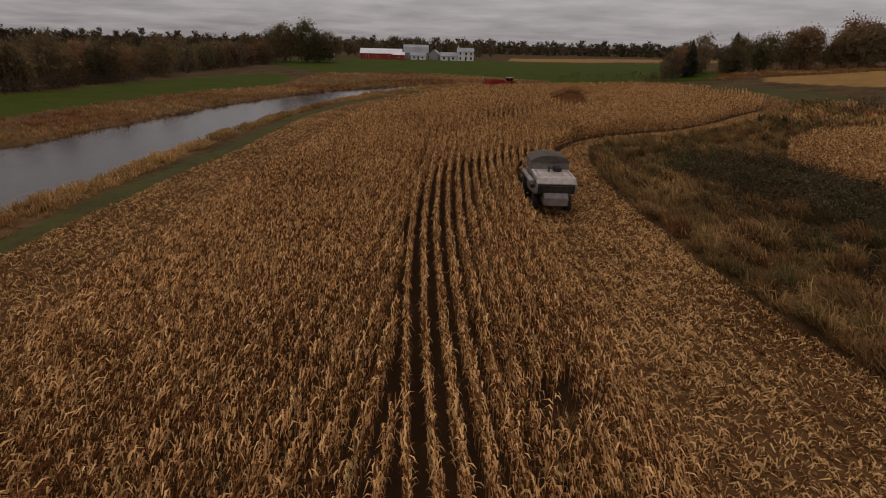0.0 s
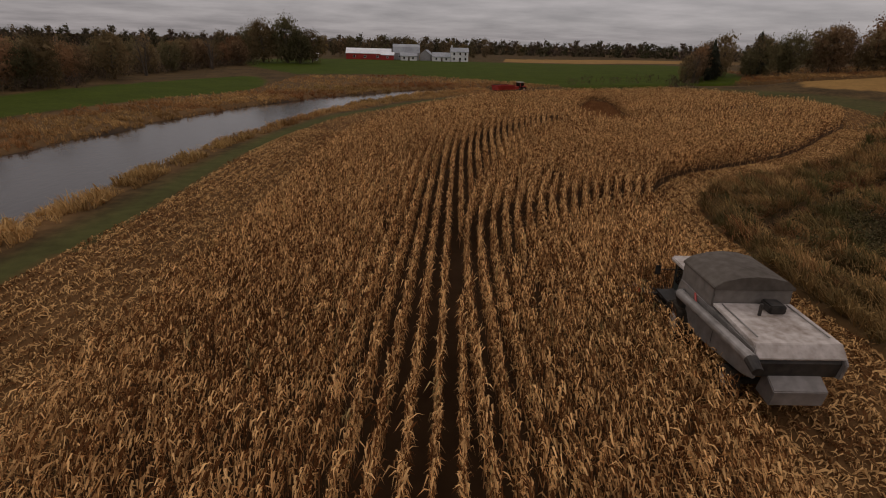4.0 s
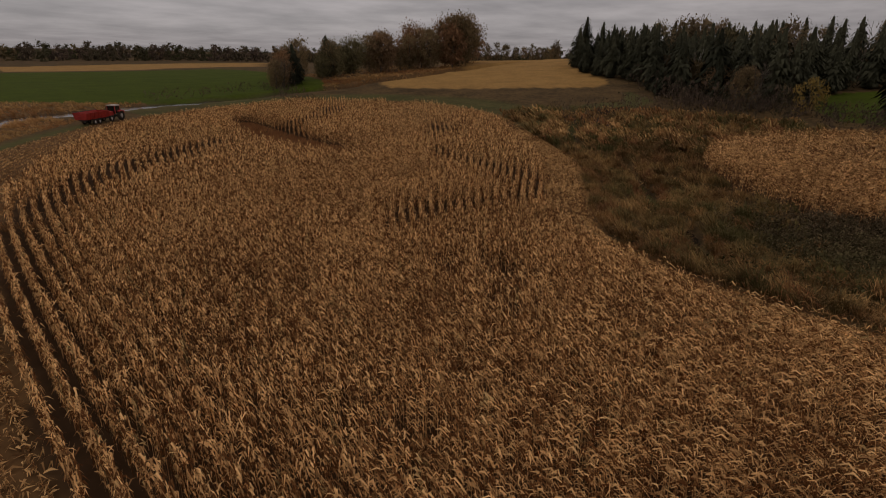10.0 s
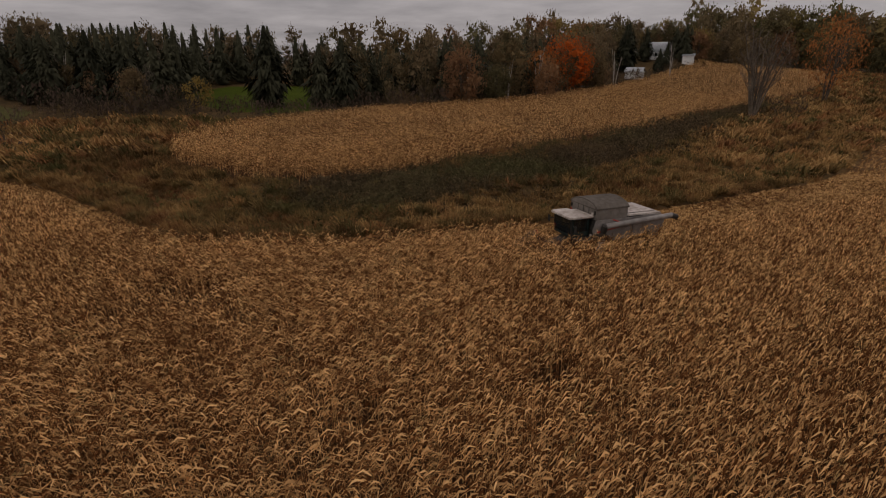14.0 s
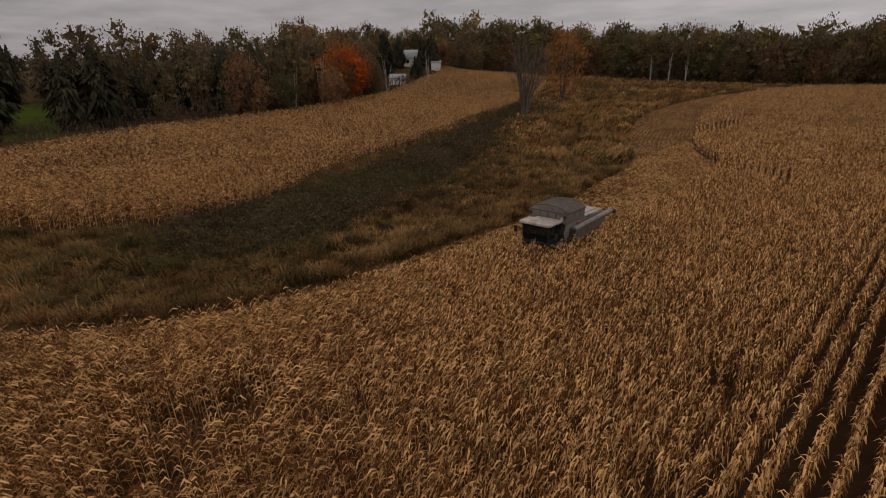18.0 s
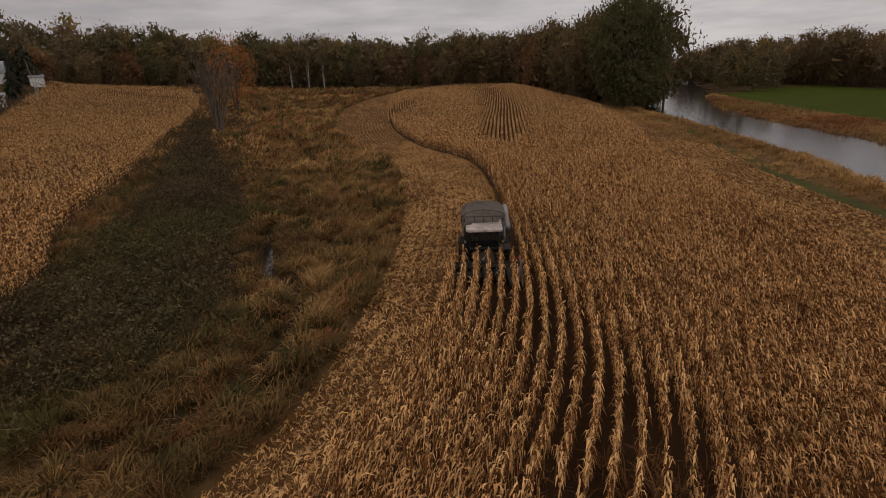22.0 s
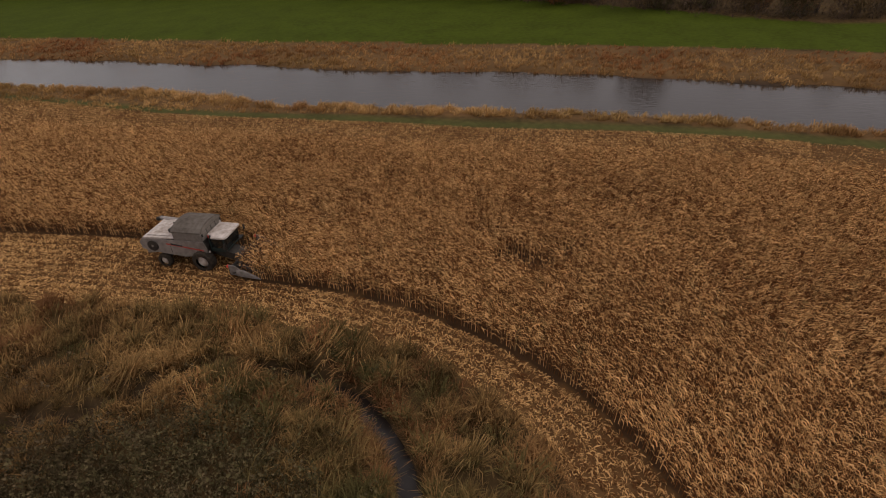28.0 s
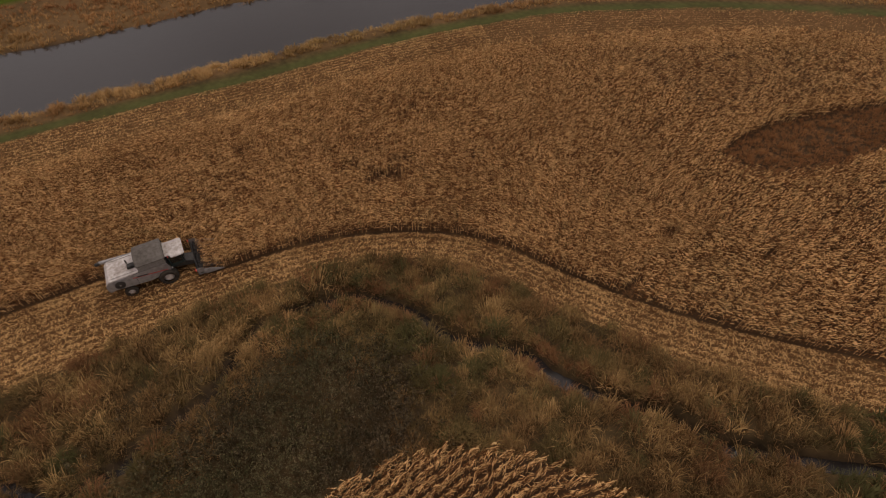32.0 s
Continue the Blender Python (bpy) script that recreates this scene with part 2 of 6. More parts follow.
RIVER = np.array([(-260, -560, 16), (-160, -390, 15), (-96, -210, 13), (-66, -130, 12), (-54, -90, 11), (-51.5, -50, 9), (-47.8, 0, 8.4), (-42.9, 40, 9.0), (-41.5, 70, 9.0), (-38.2, 100, 8.8), (-31.8, 130, 8.2), (-18.5, 157, 7.5), (-2, 178, 6), (20, 192, 5.5), (60, 203, 5), (120, 208, 5), (260, 215, 5)], float)
RIVER_LINE = smooth(RIVER, 6)
BROOK = smooth([(19.6, 57), (20.4, 60), (22, 62), (25, 64.5), (29.5, 66.5), (34, 71.5), (37, 72.5), (42, 76), (45, 78.5), (49, 81), (53, 86), (58, 92), (70, 100), (84, 104)], 5)
BROOK_B = smooth([(19.6, 57), (19.8, 51), (21.4, 47.5), (24, 45.5), (25.5, 41), (27, 37), (28, 33), (26, 30), (24, 27.5), (25, 18), (30, 4), (38, -14), (50, -40), (62, -70)], 5)

WEST_CUT = smooth([(-37, -100), (-35, -60), (-32, -25), (-28.6, 0), (-26, 20), (-24.9, 40), (-23.6, 60), (-23.2, 80), (-21.2, 98), (-17, 115), (-7, 135), (4, 151), (14, 163)])
WEST_CORN = smooth([(-29, -115), (-27, -75), (-22.5, -30), (-18, 0), (-16, 20), (-14.7, 43), (-14.2, 60), (-14, 76), (-12, 94), (-7, 112), (1, 128), (10, 142), (20, 152), (36, 162)])
EAST_CUT = smooth([(79, 124), (72, 114), (59, 100), (47, 87), (34, 78.3), (26, 73.6), (20, 68.5), (17, 62), (15.8, 54), (15.4, 44), (16, 30), (18, 16), (20, 3), (26, -12), (37, -36), (46, -70), (49, -110), (47, -150)])
EAST_ROW = smooth([(78, 138), (70, 122), (63, 111), (53, 101), (43, 91), (36, 85), (28, 79.6), (22, 76), (17.2, 71), (13.6, 64), (11.6, 56), (10.9, 45), (11, 28), (12.5, 8), (16, -5), (23.5, -20), (31.5, -47), (37, -80), (41, -120), (41, -160)])
EAST_CORN = np.vstack([smooth([(70, 122), (63, 111), (53, 101), (43, 91), (36, 85), (28, 79.6), (22, 76.2), (17.4, 71.2), (13.9, 64.6), (11.9, 57.5), (11.0, 47.6)]), smooth([(6.35, 47.6), (6.3, 46.2), (6.3, 45), (6.5, 28), (8, 8), (11.5, -5), (19, -20), (27, -47), (33, -80), (37, -120), (37, -160)])])
NORTH = smooth([(36, 162), (50, 166), (61, 165), (70, 152), (73, 138), (70, 122)])
CORN_RING = np.vstack([WEST_CORN, NORTH, EAST_CORN, smooth([(37, -160), (20, -186), (-5, -186), (-22, -160), (-29, -115)])])
FIELD_RING = np.vstack([WEST_CUT, smooth([(14, 163), (32, 175), (52, 181), (70, 176), (82, 160), (84, 142), (79, 124)]), EAST_CUT, smooth([(47, -150), (38, -190), (10, -202), (-15, -192), (-28, -155), (-37, -100)])])
FAR_CORN_RING = smooth([(42.6, 66.6), (38.6, 60.2), (37.6, 55), (38.4, 48), (45.4, 37), (51.6, 22), (60, 0), (69.5, -24), (80, -54), (92, -84), (106, -116), (124, -146), (142, -166), (164, -160), (174, -138), (160, -108), (138, -72), (124, -50), (112, -24), (104, 0), (99, 24), (92, 44), (80, 62), (66, 73), (52, 72.6), (42.6, 66.6)])
HOLLOW_RING = smooth([(24, 106), (28, 108), (31, 114), (32, 124), (34, 136), (36, 148), (33, 150), (29, 142), (25, 132), (22, 120), (22, 110), (24, 106)])
STUB_RING = smooth([(104, 184), (110, 166), (118, 150), (126, 138), (137, 128), (160, 140), (206, 172), (330, 250), (420, 350), (330, 350), (225, 262), (160, 222), (116, 200), (104, 184)])
FAR_STRIP = np.array([(40, 372), (110, 376), (185, 400), (262, 520), (120, 474), (50, 440)], float)
LAWN_RINGS = [
    smooth([(-71, 60), (-66, 110), (-60, 135), (-48, 168), (-62, 204), (-82, 160), (-88, 118), (-104, 92), (-130, 40), (-148, -20), (-146, -110), (-142, -172), (-96, -152), (-84, -100), (-78, -40), (-74, 10), (-71, 60)]),
    smooth([(-52, 222), (-26, 230), (5, 225), (30, 213), (58, 200), (90, 206), (114, 236), (122, 290), (128, 330), (110, 352), (40, 356), (0, 352), (-50, 348), (-90, 310), (-80, 262), (-52, 222)]),
    smooth([(104, 66), (103, 54), (106, 42), (122, 38), (138, 36), (150, 46), (150, 64), (136, 74), (118, 72), (104, 66)]),
]
WEED_RING = smooth([(22.5, 54), (26, 60), (31, 62), (36, 60), (39.5, 56), (40, 46), (43.5, 32), (49, 15), (57, -2), (67, -26), (78, -54), (70, -50), (61, -26), (50, -6), (41, 10), (34, 24), (29, 38), (25, 47), (22.5, 54)])
GAPS = [(4.2, 15, 1.5), (0.8, 50, 1.3), (6.8, 69, 2.0), (8, 71, 1.1), (-3.5, 78, 1.0), (-8.5, 102, 1.4), (-6, 63.5, 1.1), (-6, 56, 1.2), (1.5, 46, 1.1), (-10, 34, 0.8), (3.5, 66.5, 1.6), (37, 99, 1.2), (33.5, 84.5, 1.0), (30, 92, 0.9), (8, 124, 1.2), (-2, 76, 0.8), (5.2, 72.5, 1.6), (19, -60, 2.5)]


NEAR_BANK = np.array([(-28.5, -100), (-27.5, 0), (-27.5, 60), (-26.5, 85), (-24, 100), (-20, 117), (-10, 138), (2, 155), (14, 170), (8, 182), (-14, 158), (-28, 130), (-36, 100), (-40, 70), (-44, 0), (-48, -90)], float)
FAR_BANK = np.array([(-50, -90), (-56, 0), (-52, 60), (-46, 110), (-30, 148), (-2, 186), (40, 208), (180, 216), (180, 262), (60, 250), (0, 232), (-48, 216), (-48, 168), (-62, 130), (-68, 90), (-73, 40), (-77, -30), (-84, -110), (-98, -190), (-120, -230), (-70, -130)], float)


def height(x, y):
    """The lie of the land."""
    x, y = np.asarray(x, float), np.asarray(y, float)
    p = np.c_[x.ravel(), y.ravel()]
    z = 0.036 * np.clip(p[:, 0] - 45, 0, 50) + 0.08 * np.clip(p[:, 0] - 95, 0, 130)
    z += 0.55 * step(37, 47, p[:, 0]) * step(96, 74, p[:, 1]) * step(-170, -110, p[:, 1])
    z += 3.6 * step(158, 182, p[:, 0]) * step(-150, -125, p[:, 1]) * step(20, -60, p[:, 1])
    z = z * (1 - step(150, 420, np.abs(p[:, 1] - 20)) * np.where(p[:, 1] > 20, 0.92, 0.55))
    z += 4.0 * step(0, -210, p[:, 1]) * step(-34, -10, p[:, 0]) + 1.5 * step(200, 330, p[:, 1])
    z += 0.10 * wander(p[:, 0], p[:, 1], 6.0) + 0.25 * wander(p[:, 0], p[:, 1], 23.0, 1)
    d, half = gap_to(p, RIVER_LINE, RIVER_LINE[:, 2])
    d = d - half + 0.9 * wander(p[:, 0], p[:, 1], 3.1, 2) + 1.1 * wander(p[:, 0], p[:, 1], 8.0, 6)
    west = p[:, 0] < np.interp(p[:, 1], RIVER_LINE[::-1, 1][::-1], RIVER_LINE[::-1, 0][::-1])
    low = np.where(west, -0.45 - 0.3 * step(30, 0, d), 0.0)
    z += low * step(60, 10, d)
    z = np.where(d < 0, -2.2, z + (-1.9 - z) * step(3.2, 0.0, d))
    marsh = inside(p, MARSH_RING)
    z = np.where(marsh, z - 0.35 * np.clip(gap_to(p, EAST_CUT)[0] / 3, 0, 1) + 0.25 * wander(p[:, 0], p[:, 1], 2.6, 3) + 0.75 * tussocks(p[:, 0], p[:, 1])[0] ** 0.7 * (0.4 + 0.6 * tussocks(p[:, 0], p[:, 1])[1]), z) if marsh.any() else z
    for line, wide in ((BROOK, 0.62), (BROOK_B, 0.42)):
        near = (p[:, 0] > 10) & (p[:, 0] < 95) & (p[:, 1] > -80) & (p[:, 1] < 115)
        if near.any():
            d, _ = gap_to(p[near], line)
            z[near] += (-1.35 - z[near]) * step(wide + 0.5, wide * 0.7, d)
    return z.reshape(x.shape)


MARSH_RING = np.vstack([EAST_CUT, np.array([(40, -205), (32, -222), (82, -230), (130, -212), (152, -186), (142, -166), (124, -147), (106, -117), (92, -85), (80, -55), (70, -25), (60.5, -1), (52.1, 21), (45.9, 37), (38.9, 48), (38.1, 55), (39.1, 60.2), (43, 67), (52, 73), (66, 73.4), (82, 63), (96, 70), (104, 90), (96, 112), (84, 122)])])

# ------------------------------------------------------------------ mesh helpers


def solid(name, verts, tris, mat, attrs=None, parent=None):
    me = bpy.data.meshes.new(name)
    me.vertices.add(len(verts))
    me.vertices.foreach_set("co", np.ascontiguousarray(verts, np.float32).ravel())
    me.loops.add(tris.size)
    me.loops.foreach_set("vertex_index", np.ascontiguousarray(tris, np.int32).ravel())
    me.polygons.add(len(tris))
    me.polygons.foreach_set("loop_start", np.arange(0, tris.size, tris.shape[1], dtype=np.int32))
    for key, values in (attrs or {}).items():
        a = me.attributes.new(key, "FLOAT", "POINT")
        a.data.foreach_set("value", np.ascontiguousarray(values, np.float32))
    me.update(calc_edges=True)
    me.materials.append(mat)
    ob = new(name, me)
    if parent:
        ob.parent = parent
    return ob


def strewn(templates, x, y, z, turn, size, rng, attrs=None, lean=0.0, blow=(0.0, 0.0)):
    """Copies of templates, at random, joined: vertices, triangles and each copy's attributes."""
    pick = rng.integers(0, len(templates), len(x))
    V, T, A, base = [], [], {k: [] for k in attrs or {}}, 0
    for i, (v, t) in enumerate(templates):
        w = np.flatnonzero(pick == i)
        if not len(w):
            continue
        c, s = np.cos(turn[w])[:, None], np.sin(turn[w])[:, None]
        k = size[w][:, None]
        vx, vy, vz = v[None, :, 0] * k, v[None, :, 1] * k, v[None, :, 2] * k
        lx = vx * c - vy * s
        ly = vx * s + vy * c
        if lean:
            lx = lx + vz * (rng.normal(blow[0], lean, len(w)))[:, None]
            ly = ly + vz * (rng.normal(blow[1], lean, len(w)))[:, None]
        out = np.stack([lx + x[w][:, None], ly + y[w][:, None], vz + z[w][:, None]], -1)
        V.append(out.reshape(-1, 3))
        T.append((t[None] + (base + np.arange(len(w)) * len(v))[:, None, None]).reshape(-1, 3))
        for key in A:
            A[key].append(np.repeat(attrs[key][w], len(v)))
        base += len(w) * len(v)
    return np.vstack(V), np.vstack(T), {k: np.concatenate(a) for k, a in A.items()}


def blade(path, wide, side):
    """A leaf or stalk: a strip along a path, as wide as told at each place, the last a tip."""
    path, side = np.array(path, float), np.array(side, float)
    V, T = [], []
    for p, w in zip(path[:-1], wide):
        V += [p - side * w / 2, p + side * w / 2]
    V.append(path[-1])
    n = len(path) - 1
    for i in range(n - 1):
        a = 2 * i
        T += [(a, a + 1, a + 3), (a, a + 3, a + 2)]
    T.append((2 * n - 2, 2 * n - 1, 2 * n))
    return np.array(V), np.array(T)


def joined(pieces):
    V, T, base = [], [], 0
    for v, t in pieces:
        V.append(v), T.append(t + base)
        base += len(v)
    return np.vstack(V), np.vstack(T)


def corn_plant(rng, fine=True):
    """A ripe stalk; narrow dry leaves arch up and hang, swept along the row (local x) by the wind."""
    bits = []
    tall = rng.uniform(1.9, 2.3)
    a0 = rng.normal(0, 0.3)
    bits.append(blade([(0, 0, 0), (rng.normal(0, 0.04) + 0.03, rng.normal(0, 0.04), tall)], [0.04], (math.cos(a0), math.sin(a0), 0)))
    n = 14 if fine else 8
    for i in range(n):
        h = tall * (0.22 + 0.78 * (i / (n - 1)) ** 0.7)
        a = a0 + math.pi * i + rng.normal(0, 0.55)
        out = np.array((math.cos(a) * 0.9 + 0.45, math.sin(a) * 0.30 + rng.normal(0, 0.09), 0))
        out /= np.linalg.norm(out) + 0.2
        side = np.array((-out[1], out[0], rng.normal(0, 0.5)))
        ln = rng.uniform(0.3, 0.62)
        up, drop = rng.uniform(0.05, 0.19), rng.uniform(0.03, 0.27)
        root = np.array((0, 0, h))
        path = [root, root + out * ln * 0.5 + (0, 0, up), root + out * ln + (0.04, rng.normal(0, 0.04), up * 0.4 - drop)]
        bits.append(blade(path, [0.034, 0.064] if fine else [0.055, 0.09], side))
    for i in range(2 if fine else 1):
        a = rng.uniform(0, 6.3)
        lean = rng.uniform(0.03, 0.12)
        top = np.array((0, 0, tall))
        bits.append(blade([top, top + (math.cos(a) * lean + 0.05, math.sin(a) * lean, 0.22)], [0.022], (-math.sin(a), math.cos(a), 0)))
    return joined(bits)


def tuft(rng, blades=12, tall=0.9, spread=0.45, wide=0.03, wisps=0):
    bits = []
    for i in range(blades + wisps):
        a, r = rng.uniform(0, 6.3), rng.uniform(0, 0.24)
        h, o = tall * rng.uniform(0.5, 1.1), spread * rng.uniform(0.3, 1.1)
        root = np.array((math.cos(a) * r, math.sin(a) * r, -0.05))
        out = np.array((math.cos(a + rng.normal(0, 0.5)), math.sin(a), 0))
        side = (-math.sin(a), math.cos(a), 0)
        if i < blades:
            bits.append(blade([root, root + out * o * 0.4 + (0, 0, h * 0.75), root + out * o * 1.2 + (0, 0, h * rng.uniform(0.55, 1.0))], [wide * 1.1, wide], side))
        else:
            bits.append(blade([root, root + out * o * 0.9 + (0, 0, h * rng.uniform(0.6, 1.0))], [wide * 1.3], side))
    return joined(bits)


def tussock_clump(rng, blades=84, wide=0.03):
    """A dome of long grass that falls outward from its heart."""
    bits = []
    for _ in range(blades):
        a, r = rng.uniform(0, 6.3), math.sqrt(rng.uniform(0, 1))
        root = np.array((math.cos(a) * r * 0.55, math.sin(a) * r * 0.55, 0.35 * (1 - r * r)))
        out = np.array((math.cos(a + rng.normal(0, 0.4)), math.sin(a + rng.normal(0, 0.4)), 0))
        h, o = rng.uniform(0.35, 0.75) * (1.15 - 0.6 * r), 0.25 + 0.55 * r
        bits.append(blade([root, root + out * o * 0.55 + (0, 0, h), root + out * o * 1.15 + (0, 0, h * rng.uniform(0.1, 0.7))], [wide, wide * 0.9], (-out[1], out[0], rng.normal(0, 0.2))))
    return joined(bits)


def weed_plant(rng):
    bits = []
    tall = rng.uniform(0.9, 1.35)
    bits.append(blade([(0, 0, -0.05), (rng.normal(0, 0.06), rng.normal(0, 0.06), tall)], [0.03], (1, 0, 0)))
    for i in range(11):
        a, h = rng.uniform(0, 6.3), tall * rng.uniform(0.35, 1.0)
        o = rng.uniform(0.08, 0.22)
        c = np.array((math.cos(a) * o, math.sin(a) * o, h))
        w = rng.uniform(0.06, 0.13)
        d = rng.normal(0, 1, (3, 3))
        bits.append((c + d / np.linalg.norm(d, axis=1)[:, None] * w, np.array([(0, 1, 2)])))
    return joined(bits)


def litter_bit(rng):
    """A torn husk or leaf that curls up off the ground."""
    ln, a = rng.uniform(0.14, 0.36), rng.uniform(0, 6.3)
    out = np.array((math.cos(a), math.sin(a), 0))
    side = np.array((-math.sin(a), math.cos(a), rng.normal(0, 0.7)))
    return blade([-out * ln / 2 + (0, 0, rng.uniform(0.0, 0.06)), (rng.normal(0, 0.05), rng.normal(0, 0.05), rng.uniform(0.05, 0.2)), out * ln / 2 + (0, 0, rng.uniform(0.0, 0.12))], [0.028, 0.045], side)


def stub_bit(rng):
    a = rng.uniform(-0.6, 0.6) + math.pi * rng.integers(0, 2)
    c, d = math.cos(a), math.sin(a)
    shred = blade([(0, 0, 0.16), (c * rng.uniform(0.2, 0.42), d * rng.uniform(0.1, 0.3), rng.uniform(0.02, 0.12))], [0.05], (-d, c, 0.2))
    stalk = blade([(0, 0, -0.03), (rng.normal(0, 0.03), rng.normal(0, 0.03), rng.uniform(0.15, 0.32))], [0.045], (math.cos(3 * rng.random()), math.sin(3 * rng.random()), 0))
    return joined([stalk, shred])


# ------------------------------------------------------------------ ground and water


def build_ground():
    def spaced(lo, hi, fine_lo, fine_hi, s):
        a = [fine_lo]
        g = s
        while a[-1] > lo:
            g *= 1.18
            a.append(a[-1] - g)
        b = [fine_hi]
        g = s
        while b[-1] < hi:
            g *= 1.18
            b.append(b[-1] + g)
        return np.r_[a[::-1], np.arange(fine_lo + s, fine_hi, s), b]

    xs, ys = spaced(-2600, 2600, -66, 62, 1.0), spaced(-2600, 2600, -50, 120, 1.1)
    xs = np.unique(np.r_[xs, xs[(xs > 13) & (xs < 60)] + 0.5])
    ys = np.unique(np.r_[ys, ys[(ys > 14) & (ys < 98)] + 0.55])
    xs = np.unique(np.r_[xs, np.arange(63, 182, 2.6), np.arange(-150, -66, 3.0)])
    ys = np.unique(np.r_[ys, np.arange(121, 262, 3.0), np.arange(264, 520, 8.0)])
    X, Y = np.meshgrid(xs, ys)
    Z = height(X, Y)
    p = np.c_[X.ravel(), Y.ravel()]
    nx, ny = len(xs), len(ys)
    i = (np.arange(ny - 1)[:, None] * nx + np.arange(nx - 1)[None]).ravel()
    quads = np.c_[i, i + 1, i + nx + 1, i + nx]
    field = inside(p, FIELD_RING).astype(float)
    corn = inside(p, CORN_RING).astype(float)
    far = inside(p, FAR_CORN_RING).astype(float)
    lawn = np.zeros(len(p))
    for ring in LAWN_RINGS:
        lawn = np.maximum(lawn, inside(p, ring))
    river, half = gap_to(p, RIVER_LINE, RIVER_LINE[:, 2])
    turf = step(3.2, 1.6, gap_to(p, WEST_CUT)[0]) * (1 - field)
    turf = np.maximum(turf, inside(p, np.array([(72, 180), (84, 165), (90, 128), (80, 116), (96, 104), (116, 104), (128, 116), (112, 110), (92, 122), (80, 138), (84, 155), (92, 170)])) * 0.85)
    ring = (p[:, 1] > 100) & (p[:, 0] > 26)
    turf = np.maximum(turf, step(17, 11, gap_to(p, FIELD_RING[::3])[0]) * ring * (1 - field) * (0.75 + 0.25 * wander(p[:, 0], p[:, 1], 6.0, 9)))
    mud = np.zeros(len(p))
    for line in (BROOK, BROOK_B):
        mud = np.maximum(mud, step(0.9, 0.3, gap_to(p, line)[0]))
    mud = np.maximum(mud, step(2.0, 0.3, river - half))
    ob = solid("ground", np.c_[p, Z.ravel()], quads, M["ground"], {
        "soil": np.maximum(corn, far), "stubble": field * (1 - corn), "lawn": lawn, "turf": turf * (1 - lawn), "sedge": np.maximum(inside(p, FAR_BANK), inside(p, NEAR_BANK) * (1 - turf)) * (1 - lawn) * (0.75 + 0.25 * wander(p[:, 0], p[:, 1], 4.0, 8)), "far_stubble": (inside(p, STUB_RING) | inside(p, FAR_STRIP)).astype(float), "mud": mud})
    ob.data.polygons.foreach_set("use_smooth", np.ones(len(ob.data.polygons), bool))
    tagged(ob, "brown farmland with bare corn soil, stubble and green sod", "ground", kind="structure")


def ribbon(name, line, half, z, label):
    d = np.gradient(line[:, :2], axis=0)
    d /= np.linalg.norm(d, axis=1)[:, None]
    n = np.c_[-d[:, 1], d[:, 0]]
    h = half[:, None] if np.ndim(half) else half
    v = np.vstack([np.c_[line[:, :2] + n * h, np.full(len(line), z)], np.c_[line[:, :2] - n * h, np.full(len(line), z)]])
    k = np.arange(len(line) - 1)
    q = np.c_[k, k + len(line), k + len(line) + 1, k + 1]
    tagged(solid(name, v, q, M["water"]), label, "water", kind="structure")


build_ground()
ribbon("river_water", RIVER_LINE, RIVER_LINE[:, 2] + 5.0, -1.25, "wide grey river reflecting an overcast sky")
ribbon("brook_water", BROOK, 0.75, -1.0, "narrow dark brook winding through marsh grass")
ribbon("brook_water", BROOK_B, 0.6, -1.02, "narrow dark side ditch in the marsh")

# ------------------------------------------------------------------ crop


def rows_of(guide, side, count, every, rng):
    """Places along rows that run beside a guide line, one crop row apart."""
    g = guide[:, :2]
    s = np.r_[0, np.cumsum(np.hypot(*np.diff(g, axis=0).T))]
    out = []
    for k in range(count):
        d = np.gradient(g, axis=0)
        d /= np.linalg.norm(d, axis=1)[:, None]
        row = g + np.c_[-d[:, 1], d[:, 0]] * side * (0.4 + 0.76 * k)
        sr = np.r_[0, np.cumsum(np.hypot(*np.diff(row, axis=0).T))]
        t = np.arange(0, sr[-1], every)
        t = t + rng.normal(0, every * 0.22, len(t))
        way = np.unwrap(np.arctan2(d[:, 1], d[:, 0]))
        out.append(np.c_[np.interp(t, sr, row[:, 0]), np.interp(t, sr, row[:, 1]), np.full(len(t), 0.4 + 0.76 * k), np.interp(t, sr, way)])
    return np.vstack(out)


